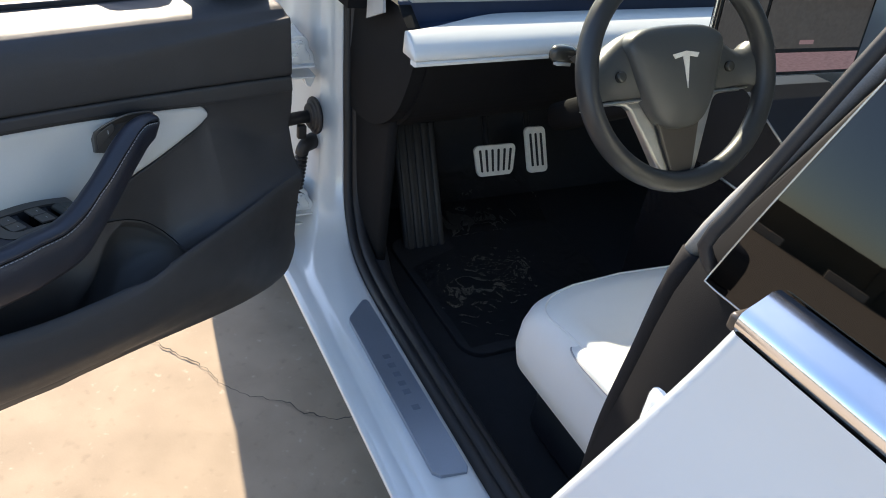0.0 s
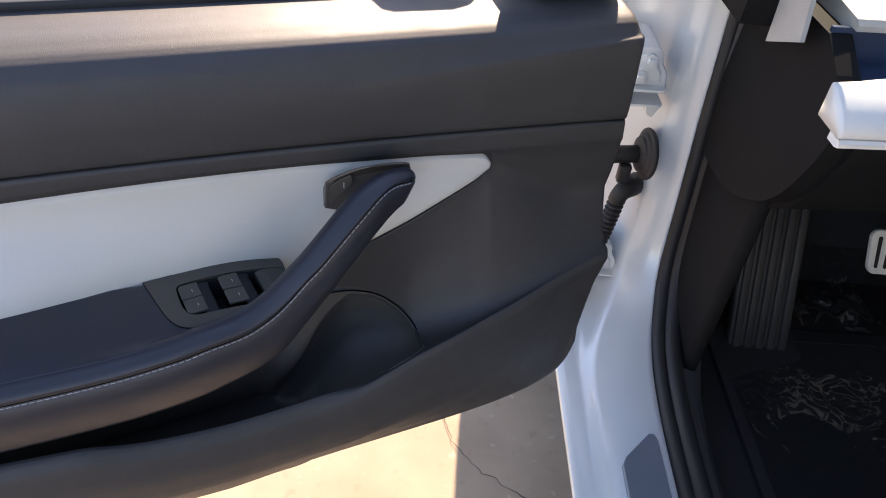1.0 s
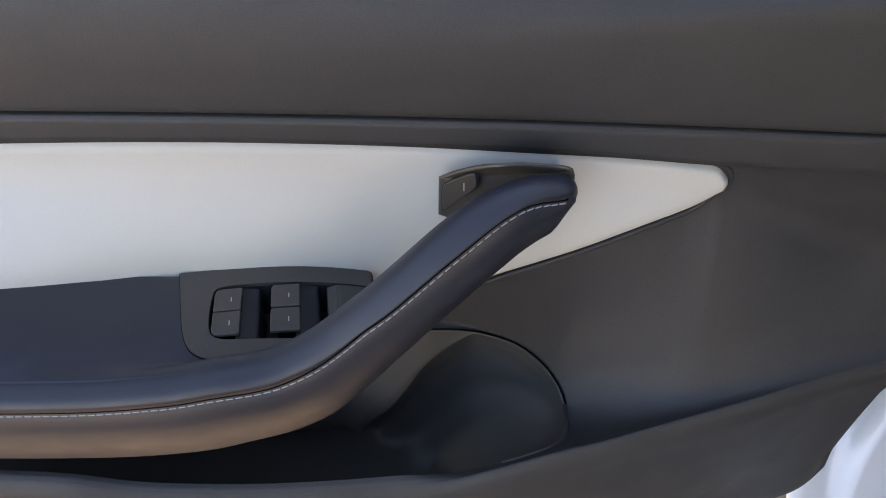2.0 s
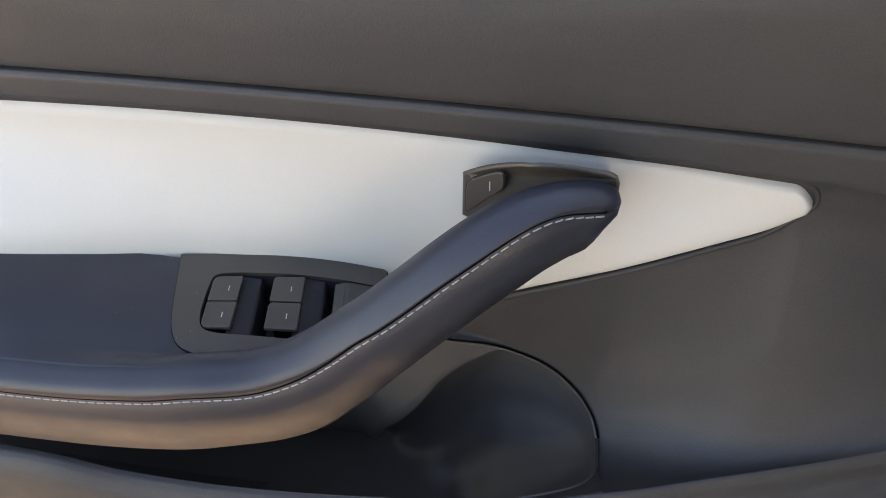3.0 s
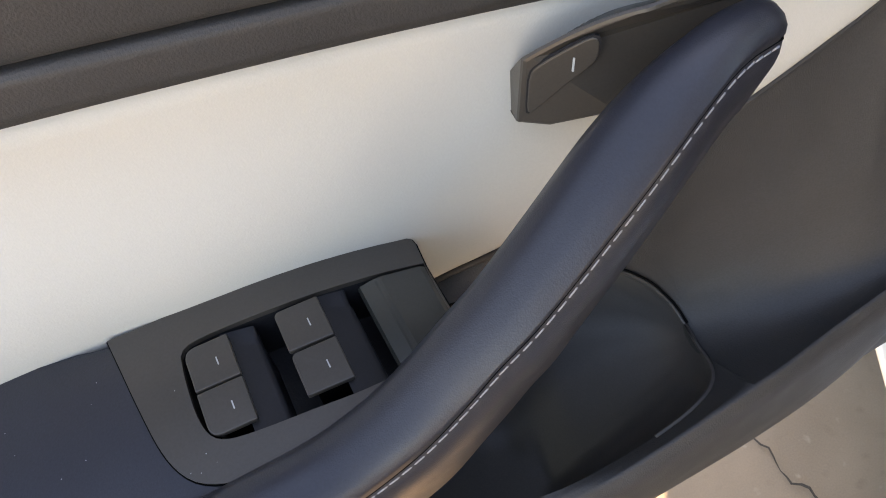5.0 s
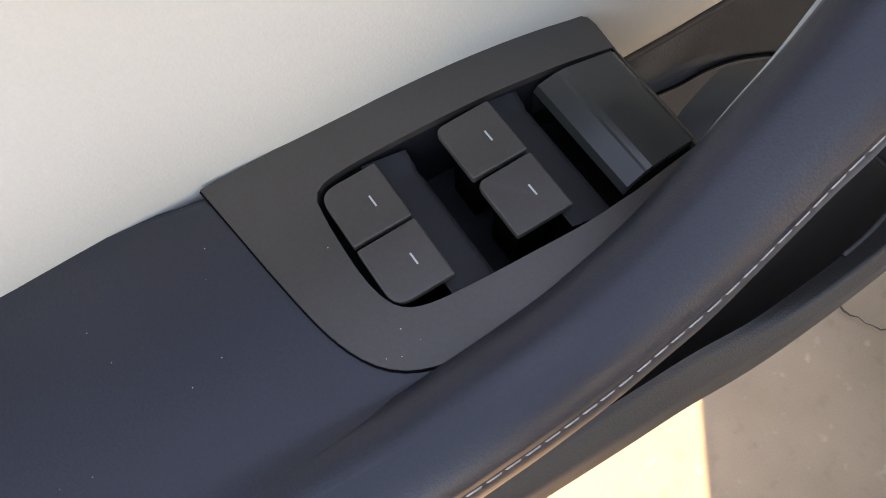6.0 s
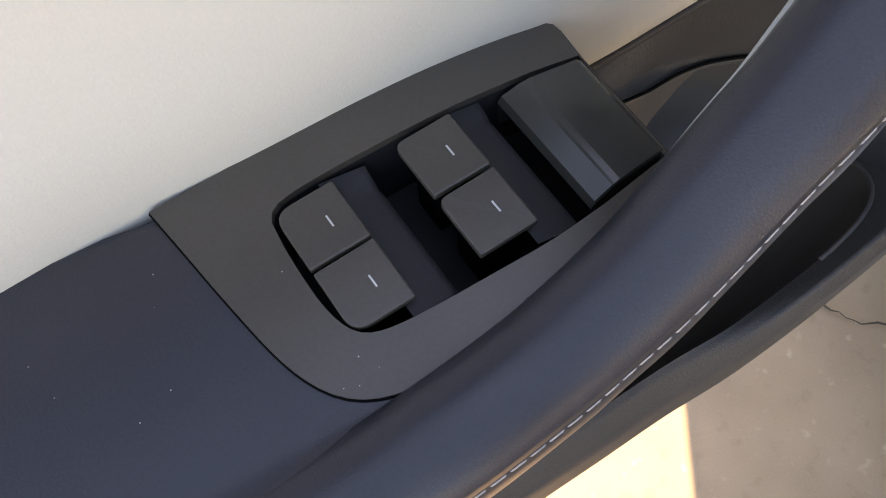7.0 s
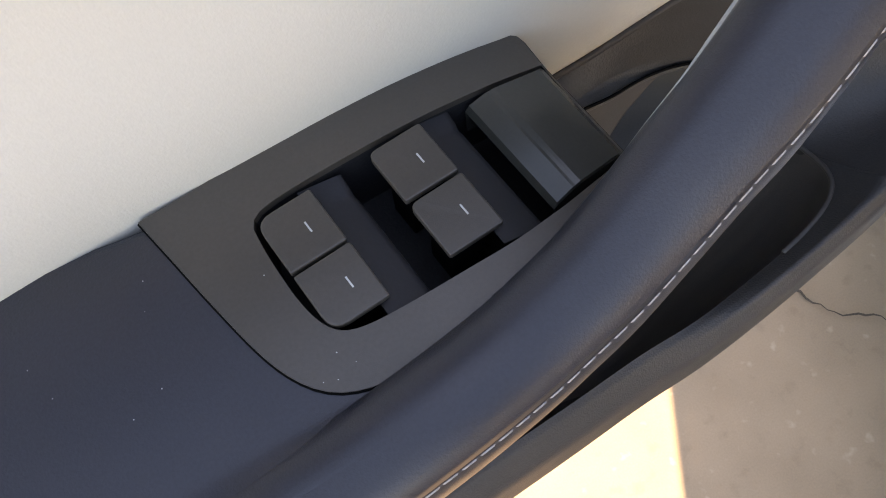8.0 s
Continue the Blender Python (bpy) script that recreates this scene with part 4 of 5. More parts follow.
def build_dash():
    # sections across the car: (f, z) outlines drawn along r
    bow = 0.085

    def along_r(name, outline, r0, r1, mat, label):
        bm = prism([(f, z) for f, z in outline], r0, r1, 0, "x")
        for v in bm.verts:
            v.co.y += bow * (v.co.x - 0.114)
        carpart(name, bm, mat, label, smooth=False)
    rows = []
    for k in range(31):
        r = 0.112 + 1.338 * (k / 30)**2
        g = step(0.10, 0.36, r)
        rows.append([Vector((r, f + bow * (r - 0.114), z)) for f, z in ((0.112, 0.868), (0.060, 0.868), (0.057, 0.872), (0.057, 0.878), (0.063, 0.886), (0.074, 0.894), (0.088, 0.901), (0.102 + 0.018 * g, 0.906 + 0.003 * g), (0.110 + 0.055 * g, 0.907 + 0.010 * g), (0.112 + 0.056 * g, 0.904 + 0.010 * g), (0.112, 0.868))])
    rows.insert(0, [Vector((0.1125, 0.090, 0.885))] * 11)
    carpart("dash_strip", sheet(rows), SKYLITVINYL, "white dashboard strip", smooth=True)
    along_r("dash_trim", [(0.062, 0.8575), (0.055, 0.860), (0.054, 0.865), (0.058, 0.8675), (0.08, 0.8675), (0.08, 0.8575)], 0.114, 1.45, SKYLITVINYL, "pale lower edge of the dashboard strip")
    along_r("dash_top", [(0.172, 0.938), (0.172, 0.944), (0.18, 0.949), (0.24, 0.953), (0.42, 0.948), (0.50, 0.93), (0.50, 0.90), (0.19, 0.90), (0.19, 0.938)], 0.150, 1.55, DASHTOP, "dashboard top, its sunlit paleness put into the colour")
    along_r("air_slot", [(0.1125, 0.868), (0.188, 0.868), (0.188, 0.938), (0.182, 0.938), (0.176, 0.90), (0.1125, 0.898)], 0.128, 1.45, SLOT, "dark air outlet slot, tinted blue for the mirrored sky")
    along_r("dash_lower", spline2([(0.075, 0.857), (0.09, 0.81), (0.13, 0.735), (0.19, 0.685), (0.27, 0.655), (0.36, 0.65), (0.5, 0.65)], 30) + [(0.5, 0.857)], 0.15, 1.45, TRIMDARK, "black lower dashboard")
    end = [(0.084, 0.862), (0.10, 0.81), (0.14, 0.738), (0.20, 0.69), (0.27, 0.66), (0.34, 0.65), (0.46, 0.65), (0.46, 0.92), (0.30, 0.932), (0.18, 0.932), (0.13, 0.906), (0.10, 0.885)]
    carpart("dash_end", prism([(f, z) for f, z in spline2(end[:6]) + end[6:]], 0.124, 0.152, 0.003, "x"), TRIMDARK, "black end panel of the dashboard", smooth=False)
    tilt = Matrix.Translation((0.825, -0.10, 1.008)) @ Matrix.Rotation(radians(-6), 4, "X")
    sc = carpart("screen", moved(prism(round_rect(0.43, 0.245, 0.008), 0.0, -0.012, 0.002, "y"), tilt), SCREENM, "dark landscape touchscreen", smooth=False)
    rim = [tilt @ Vector((a, -0.006, b)) for a, b in round_rect(0.432, 0.247, 0.008)]
    carpart("screen_frame", sweep(rim + [rim[0]], ring(0.0022, 6), caps=False), CHROME, "thin bright frame", parent=sc)
    for name, x0, x1, z0, z1, mat in (("map_view", -0.085, 0.205, -0.07, 0.115, LITDARK), ("status_view", -0.205, -0.095, -0.07, 0.115, LITDARK), ("control_bar", -0.205, 0.205, -0.115, -0.078, LITPINK)):
        carpart(name, moved(box(x0, x1, -0.0135, -0.0125, z0, z1, 0), tilt), mat, parent=sc, smooth=False)
    carpart("map_mark", moved(box(0.02, 0.06, -0.0145, -0.0136, -0.062, -0.054, 0), tilt), LITPINK, parent=sc, smooth=False)
    carpart("car_picture", moved(prism(round_rect(0.035, 0.075, 0.014), -0.0136, -0.0145, 0, "y"), tilt @ Matrix.Translation((-0.15, 0, 0.03))), SCREENM, parent=sc, smooth=False)
    con = carpart("console", prism([(-0.9, 0.25), (-0.9, 0.60), (-0.45, 0.66), (-0.22, 0.685), (-0.05, 0.69), (0.02, 0.70), (0.02, 0.25)], 0.72, 1.0, 0.01, "x"), SCREENM, "glossy dark centre console", smooth=False)
    carpart("console_trim", sweep([Vector((0.718, -0.42, 0.672)), Vector((0.718, -0.206, 0.6865)), Vector((0.718, -0.10, 0.69))], ring(0.0028, 8)), STEEL, "bright console edge", parent=con)
    carpart("console_trim", sweep([Vector((0.718, -0.14, 0.872)), Vector((0.718, -0.195, 0.844)), Vector((0.718, -0.29, 0.796))], ring(0.0024, 8)), STEEL, "bright console edge", parent=con)
    carpart("console_riser", prism([(-0.29, 0.79), (-0.29, 0.68), (0.05, 0.68), (0.05, 0.87), (-0.13, 0.87)], 0.722, 0.98, 0.006, "x"), DARKPLASTIC, "black console front", parent=con, smooth=False)


def build_wheel():
    at = Matrix.Translation((0.417, -0.258, 0.954)) @ Matrix.Rotation(radians(64), 4, "X")
    # local plane x, y; z towards the driver
    rim = [Vector((0.182 * math.cos(a), 0.166 * math.sin(a), 0)) for a in (2 * math.pi * k / 72 for k in range(72))]
    rows = []
    for p in rim:
        n = p.normalized()
        rows.append([p + n * (0.0165 * math.cos(b)) + Vector((0, 0, 0.0185 * math.sin(b))) for b in (2 * math.pi * j / 14 for j in range(14))])
    w = carpart("steering_wheel", moved(sheet(rows, True, True), at), WHEELSKIN, "black leather three-spoke steering wheel")
    turned = at @ Matrix.Rotation(radians(2.5), 4, "Z")
    # airbag cover: a shield with a rounded edge and a low dome
    half = [(0.0, 0.076), (0.030, 0.0755), (0.060, 0.0725), (0.084, 0.064), (0.0965, 0.051), (0.0955, 0.038), (0.087, 0.012), (0.075, -0.022), (0.060, -0.053), (0.045, -0.071), (0.026, -0.081), (0.0, -0.0835)]
    loop = half + [(-a, b) for a, b in reversed(half[1:-1])]
    edge = spline([(a, b, 0) for a, b in loop + [loop[0]]], 72)[:-1]
    rows = []
    for k, z in ((1.0, -0.034), (1.0, -0.014), (0.992, -0.008), (0.972, -0.0035), (0.94, -0.0005), (0.88, 0.0025), (0.75, 0.006), (0.5, 0.0095), (0.2, 0.011), (0.0, 0.011)):
        rows.append([Vector((p.x * k, p.y * k - 0.004 * (1 - k), z)) for p in edge])
    carpart("hub", moved(sheet(rows, False, True), turned), HUB, "black airbag cover", parent=w)
    for sx in (-1, 1):
        # side spokes: a flat face that rolls back over a raised shoulder
        rows = []
        for x, top, low in ((0.050, 0.075, -0.029), (0.070, 0.0715, -0.029), (0.088, 0.066, -0.029), (0.104, 0.0585, -0.0285), (0.120, 0.048, -0.028), (0.136, 0.037, -0.028), (0.150, 0.031, -0.028), (0.162, 0.034, -0.031), (0.176, 0.044, -0.040)):
            d = -0.012 + 0.010 * step(0.13, 0.175, x)
            rows.append([Vector((sx * x, y, z)) for y, z in ((low, d - 0.03), (low, d - 0.004), (low + 0.004, d), (top - 0.038, d), (top - 0.022, d - 0.002), (top - 0.010, d - 0.008), (top - 0.003, d - 0.017), (top, d - 0.030), (top - 0.004, d - 0.044))])
        carpart("spoke", moved(sheet(rows), turned), HUB, parent=w)
        knob = prism([(sx * 0.112 + a, 0.005 + b) for a, b in ring(0.0085, 16)], -0.012, -0.004, 0.003, seg=3)
        knob = carpart("scroll_button", moved(knob, turned), GLOSS, "black scroll button", parent=w)
    trim = [(0.0, -0.159), (0.024, -0.158), (0.036, -0.150), (0.045, -0.134), (0.066, -0.088), (0.086, -0.046), (0.095, -0.0385), (0.110, -0.036), (0.160, -0.036), (0.160, -0.0295), (0.0, -0.0295)]
    trim = trim + [(-a, b) for a, b in reversed(trim[1:-1])]
    frame_bm = prism(trim, -0.034, -0.0145, 0.003)
    for v in frame_bm.verts:
        if v.co.z > -0.03 and v.co.y < -0.034:
            v.co.z -= 0.25 * max(0.0, abs(v.co.x) - lerp(0.0235, 0.058, (v.co.y + 0.146) / 0.116))
    carpart("spoke_trim", moved(frame_bm, turned), STEEL, "silver frame of the lower spoke", parent=w, smooth=False)
    panel = [(0.0, -0.1535), (0.018, -0.1525), (0.0235, -0.146), (0.040, -0.084), (0.058, -0.030)]
    panel = panel + [(-a, b) for a, b in reversed(panel[1:])]
    carpart("spoke", moved(prism(panel, -0.016, -0.0105, 0.0025), turned), SWITCH, parent=w, smooth=False)
    emblem = [(-0.026, 0.030), (0.0, 0.034), (0.026, 0.030), (0.022, 0.0235), (0.006, 0.0265), (0.0, -0.022), (-0.006, 0.0265), (-0.022, 0.0235)]
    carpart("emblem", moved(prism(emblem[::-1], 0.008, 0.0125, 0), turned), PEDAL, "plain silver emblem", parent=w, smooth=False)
    shroud = [(-0.10, 0.030), (-0.06, 0.052), (0.0, 0.058), (0.06, 0.052), (0.10, 0.030), (0.06, -0.03), (-0.06, -0.03)]
    carpart("wheel_back", moved(prism(shroud[::-1], -0.07, -0.03, 0.01, seg=3), turned), HUB, "black back shell of the wheel", parent=w)
    col = sweep([at @ Vector((0, -0.02, -0.02)), at @ Vector((0, -0.035, -0.16)), at @ Vector((0, -0.05, -0.32))], round_rect(0.065, 0.055, 0.022))
    carpart("steering_column", col, TRIMDARK, "black steering column", parent=w)
    st = sweep([Vector((0.38, -0.10, 0.925)), Vector((0.32, -0.115, 0.935)), Vector((0.29, -0.121, 0.941))], ring(0.011, 10))
    stalk = carpart("stalk", st, SWITCH, "black turn signal stalk", parent=w)
    way = [Vector((0.315, -0.116, 0.937)), Vector((0.300, -0.118, 0.939)), Vector((0.285, -0.120, 0.941)), Vector((0.270, -0.123, 0.943)), Vector((0.262, -0.124, 0.944))]
    tip = sweep(way, round_rect(0.024, 0.030, 0.009), scale=lambda u: 0.75 + 0.25 * step(0.0, 0.25, u) - 0.65 * step(0.5, 1.0, u)**2)
    carpart("stalk_tip", tip, GLOSS, "glossy black stalk end", parent=stalk)
    carpart("stalk_edge", sweep([c + Vector((0, -0.008, -0.013)) for c in way[1:4]], round_rect(0.010, 0.006, 0.002, 3)), GREYTRIM, "pale lower edge of the stalk", parent=stalk)


def build_seat():
    # the cushion as rings of its plan outline, drawn in towards the top
    def ring_at(inset, z, bol):
        pts = []
        cx, half, front, rear = 0.462, 0.251 - inset, -0.196 - inset, -0.86
        left = []
        for k in range(13):
            u = k / 12
            left.append((half * (1 - (1 - u)**2.3)**(1 / 2.7), front - 0.10 * u))
        for k in range(1, 13):
            left.append((half, lerp(front - 0.10, rear, k / 12)))
        for w, f in reversed(left):
            pts.append((cx - w, f))
        for w, f in left[1:]:
            pts.append((cx + w, f))
        out = []
        for r, f in pts:
            b = bol * step(-0.25, -0.42, f) * step(0.06, 0.2, abs(r - cx))
            out.append(Vector((r, f, z + b - 0.007 * step(-0.30, -0.17, f))))
        return out
    rings = [ring_at(0.03, 0.40, 0), ring_at(0.006, 0.425, 0), ring_at(0.0, 0.46, 0), ring_at(0.002, 0.50, 0.004), ring_at(0.008, 0.526, 0.012), ring_at(0.020, 0.543, 0.018), ring_at(0.038, 0.552, 0.02),
             ring_at(0.07, 0.556, 0.012), ring_at(0.11, 0.556, 0.0), ring_at(0.17, 0.555, 0), ring_at(0.24, 0.554, 0)]
    seat = carpart("driver_seat", sheet(rings), SKYLITVINYL, "white vinyl driver seat")
    seam = [p + Vector((0, 0, 0.001)) for p in ring_at(0.026, 0.546, 0.019)]
    carpart("piping", sweep(seam, ring(0.002, 6), caps=False), SKYLITVINYL, "raised seam", parent=seat)
    for s in (-1, 1):
        rows = []
        for i in range(26):
            f = -0.388 - 0.45 * (i / 25)**1.6
            k = math.sqrt(max(0.0, 1 - max(0.0, (f + 0.45) / 0.062)**2))
            c = 0.462 + s * (0.222 - 0.003 * step(-0.42, -0.6, f))
            h = (0.020 + 0.03 * step(-0.42, -0.85, f)) * k
            rows.append([Vector((c - s * 0.029 * math.cos(math.pi * j / 12) * (0.3 + 0.7 * k), f, 0.5525 + h * math.sin(math.pi * j / 12)**0.8)) for j in range(13)])
        carpart("bolster", sheet(rows), SKYLITVINYL, "raised white side bolster", parent=seat)
        way = [rows[i][11 if s > 0 else 11] + Vector((0, 0, 0.001)) for i in range(26)]
        carpart("bolster_seam", sweep(way, ring(0.0016, 6), caps=False), THREAD, "stitched bolster seam", parent=seat)
    pad = prism([(0.462 + a, -0.65 + b) for a, b in round_rect(0.31, 0.41, 0.05, 8)], 0.53, 0.564, 0.008, seg=4)
    carpart("cushion_pad", pad, SKYLITVINYL, "raised middle pad of the cushion", parent=seat)
    carpart("seat_base", box(0.255, 0.67, -0.84, -0.29, 0.27, 0.42, 0.03, 3), RUBBER, "black seat base", parent=seat)
    b = box(0.22, 0.70, -0.98, -0.84, 0.52, 1.10, 0.06, 4)
    carpart("backrest", moved(b, Matrix.Translation((0, -0.85, 0.5)) @ Matrix.Rotation(radians(-14), 4, "X") @ Matrix.Translation((0, 0.85, -0.5))), SKYLITVINYL, parent=seat)


PILLAR = [(0.34, 0.075, -0.63), (0.45, 0.06, -0.645), (0.60, 0.045, -0.662), (0.74, 0.03, -0.675), (0.86, 0.022, -0.692), (0.95, 0.02, -0.702), (1.0, 0.025, -0.712), (1.09, 0.045, -0.742), (1.17, 0.075, -0.765), (1.27, 0.11, -0.80), (1.40, 0.17, -0.85)]


def pane_lean(z):
    return 0.205 * (z - 1.0) + 0.32 * (z - 1.0)**2


def build_rear():
    # rear door: painted panel, belt trim, tinted glass leaning in; black centre pillar and seal ahead of it
    def edge_f(z):
        return -0.820 + (1.005 - z) * 0.31 if z > 0.6 else -0.694 + 0.02 * (0.6 - z)
    def skin(z):
        return -0.058 - 0.035 * step(1.0, 0.65, z) + 0.02 * step(0.5, 0.3, z)
    rows = []
    for i in range(34):
        z = lerp(0.36, 1.003, i / 33)
        r, f = skin(z), edge_f(z)
        rows.append([Vector((r + 0.05, f + 0.004, z)), Vector((r + 0.006, f + 0.004, z)), Vector((r + 0.002, f + 0.002, z)), Vector((r, f - 0.003, z)), Vector((r, f - 0.008, z)), Vector((r, f - 0.016, z))] + [Vector((r, q, z)) for q in (-0.9, -1.0, -1.2, -1.5, -1.85)])
    rd = carpart("rear_door", sheet(rows), PAINT, "closed white rear door")
    rows = []
    for f in (-0.818, -0.826, -0.9, -1.2, -1.85):
        rows.append([Vector(c) for c in ((-0.050, f, 1.002), (-0.057, f, 1.004), (-0.0585, f, 1.010), (-0.056, f, 1.018), (-0.050, f, 1.022), (-0.044, f, 1.025), (-0.034, f, 1.031), (-0.026, f, 1.031))])
    carpart("belt_trim", sheet(rows), CHROME, "polished belt trim", parent=rd)
    carpart("trim_end", box(-0.054, -0.03, -0.818, -0.808, 0.998, 1.012, 0.003), SWITCH, "grey trim end cap", parent=rd)
    def glass_at(u, v):
        front = -0.763
        z = lerp(1.0, along([(-1.85, 1.25), (-1.5, 1.36), (-1.2, 1.40), (-0.7, 1.40)], lerp(front, -1.85, v))[0], u)
        front = -0.763 - 0.21 * (z - 1.0)
        return Vector((-0.030 + pane_lean(z), lerp(front, -1.85, v), z))
    rows = [[glass_at(u / 8, v / 4) for u in range(9)] for v in range(5)]
    carpart("rear_window", sheet(rows), SIDEGLASS, "dark tinted window", parent=rd)
    edge = [glass_at(0.0, 0.1), glass_at(0.0, 0.03), glass_at(0.002, 0.004), glass_at(0.03, 0.0), glass_at(0.3, 0.0), glass_at(0.6, 0.0), glass_at(1.0, 0.0)]
    carpart("window_edge", sweep(spline(edge, 60), ring(0.0008, 6)), STEEL, "bright ground glass edge", parent=rd)
    # black pillar cover between the seal and the glass
    rows = []
    for i in range(28):
        z = lerp(0.34, 1.40, i / 27)
        q = [along(PILLAR, z)[0], along(PILLAR, z)[1]]
        inner = pane_lean(max(1.0, z))
        back = -0.06 - 0.25 * max(0.0, z - 0.92)
        rows.append([Vector((q[0] + 0.12, q[1] - 0.06, z)), Vector((q[0] + 0.05, q[1] - 0.006, z)), Vector((q[0] + 0.005, q[1] - 0.005, z)), Vector((-0.022 + inner, q[1] - 0.03, z)), Vector((-0.026 + inner, min(q[1], -0.66) - 0.09, z)), Vector((-0.016 + inner, min(q[1], -0.66) - 0.22, z))])
    carpart("door_pillar", sheet(rows), TRIMDARK, "black covered centre pillar")
    carpart("pillar_foot", box(-0.033, 0.02, -0.84, -0.748, 0.36, 0.888, 0.015, 3), PAINT, "white pillar foot", smooth=True)
    way = [Vector((along(PILLAR, z)[0], along(PILLAR, z)[1], z)) for z in [0.35 + 1.05 * k / 40 for k in range(41)]]
    low = [p for p in way if p.z < 1.0]
    high = [p + Vector((0.0, 0.004, 0.0)) for p in way if p.z > 0.975]
    carpart("pillar_seal", sweep(low, ring(0.0125, 12), up=Vector((0, 1, 0)), scale=None), PILLARSEAL, "black rubber pillar seal")
    carpart("pillar_cover", sweep(high, ring(0.0080, 12), up=Vector((0, 1, 0))), COVERGREY, "pale grey upper pillar cover")
    frame_way = [glass_at(0.03, 0.0) + Vector((0.012, 0.004, -0.012))] + [glass_at(u, 0.0) + Vector((-0.004, 0.017, 0.0)) for u in (0.06, 0.15, 0.3, 0.5, 0.75, 1.0)]
    carpart("window_frame", sweep(spline(frame_way, 30), ring(0.0055, 10), up=Vector((0, 1, 0))), RUBBER, "black window frame", parent=rd)
    carpart("pillar_seal", sweep([p + Vector((0.022, -0.006, 0)) for p in way], ring(0.011, 10), up=Vector((0, 1, 0))), RUBBER, "black rubber pillar seal")


AXLES = (1.06, -1.82)


def belt(f):
    return along([(-2.78, 0.90), (-2.66, 1.02), (-2.4, 1.05), (-1.85, 1.01), (-0.8, 0.985), (0.3, 0.955), (0.6, 0.935), (1.1, 0.875), (1.45, 0.79), (1.7, 0.68), (1.84, 0.56), (1.9, 0.50)], f)[0]


def half_width(f):
    mid, reach = (-0.45, 2.36) if f > -0.45 else (-0.45, 2.34)
    return 0.918 * max(0.0, 1 - (abs(f - mid) / reach)**6)**(1 / 4.0)


def build_shell():
    # roof, glass and outer skin round the cabin
    top = [(-0.06, 0.52, 0.94), (0.02, 0.25, 1.12), (0.12, -0.10, 1.30), (0.17, -0.35, 1.39), (0.18, -0.9, 1.43), (0.17, -1.5, 1.38), (0.12, -2.0, 1.22), (0.06, -2.42, 1.06)]
    mid = 0.83
    rail = spline(top, 46)
    carpart("roof_rail", sweep([p + Vector((0.02, 0, 0)) for p in rail], ring(0.055, 12)), PAINT, "white roof rail")
    carpart("roof_rail", sweep([Vector((2 * mid - p.x - 0.02, p.y, p.z)) for p in rail], ring(0.055, 12)), PAINT, "white roof rail")
    carpart("windscreen_pillar", sweep([p + Vector((0.085, 0.01, -0.01)) for p in rail[3:18]], ring(0.066, 12)), TRIMDARK, "dark inner windscreen pillar")

    def band(a, b):
        return sheet([[Vector((lerp(p.x, 2 * mid - p.x, v), p.y + 0.16 * (1 - (2 * v - 1)**2) * (step(-0.6, 0.3, p.y) - step(-1.5, -2.4, p.y)), p.z + 0.04 * (1 - (2 * v - 1)**2))) for v in [k / 12 for k in range(13)]] for p in rail[a:b]])
    carpart("windscreen", band(0, 15), CLEAR, "clear windscreen")
    carpart("roof", band(14, 46), ROOFGLASS, "tinted glass roof and rear window")
    # side windows opposite: glass from the belt up to the rail
    low = [Vector((2 * mid - p.x, p.y, p.z)) for p in rail]
    carpart("side_window", sheet([[Vector((lerp(mid + half_width(p.y) - 0.03, p.x, u), p.y, lerp(belt(p.y), p.z, u))) for u in (0, 0.5, 1)] for p in low[2:40]]), SIDEGLASS, "dark tinted side windows")
    quarter = [p for p in rail if p.y < -1.78]
    carpart("rear_pillar", sheet([[Vector((lerp(mid - half_width(p.y) + 0.03, p.x, u), p.y, lerp(belt(p.y), p.z, u))) for u in (0, 0.5, 1)] for p in quarter]), PAINT, "white rear roof pillar")
    # belt-high skin all round, open at the doors and the wheel arches
    plan = []
    for s in (-1, 1):
        fs = [lerp(-2.789, 1.909, 0.5 - 0.5 * math.cos(math.pi * k / 150)) for k in range(151)]
        plan += [(s, f) for f in (fs if s < 0 else fs[::-1])]
    bm = bmesh.new()
    n = 12
    cols = []
    for s, f in plan:
        w = half_width(f)
        col = []
        for k in range(n + 1):
            u = k / n
            z = lerp(0.20, belt(f), u)
            tuck = 0.05 * (1 - u)**3 + 0.03 * step(0.8, 1.0, u)
            col.append(bm.verts.new((mid + s * max(0.0, w - tuck), f - (0.10 * (1 - u)**2 if f > 1.2 else 0.0), z)))
        cols.append(col)
    for i in range(len(cols)):
        a, b = cols[i], cols[(i + 1) % len(cols)]
        fm = 0.5 * (plan[i][1] + plan[(i + 1) % len(plan)][1])
        for k in range(n):
            zm = 0.5 * (a[k].co.z + a[k + 1].co.z)
            gap = plan[i][0] < 0 and -1.85 < fm < 0.50
            arch = min(math.hypot(fm - q, zm - 0.335) for q in AXLES) < 0.385 or (zm < 0.335 and min(abs(fm - q) for q in AXLES) < 0.385)
            if not gap and not arch:
                bm.faces.new((a[k], b[k], b[k + 1], a[k + 1]))
    carpart("outer_skin", bm, PAINT, "white outer body skin")

    def lid(fa, fb, crown):
        rows = []
        for i in range(24):
            f = lerp(fa, fb, 1 - (1 - i / 23)**1.6)
            w = max(0.0, half_width(f) - 0.03)
            rows.append([Vector((mid + w * v, f, belt(f) + crown * (1 - abs(v)**2.4) * min(1.0, abs(fb - f) / 0.5))) for v in [-1 + k / 10 for k in range(21)]])
        return sheet(rows)
    carpart("hood", lid(0.50, 1.908, 0.07), PAINT, "white hood")
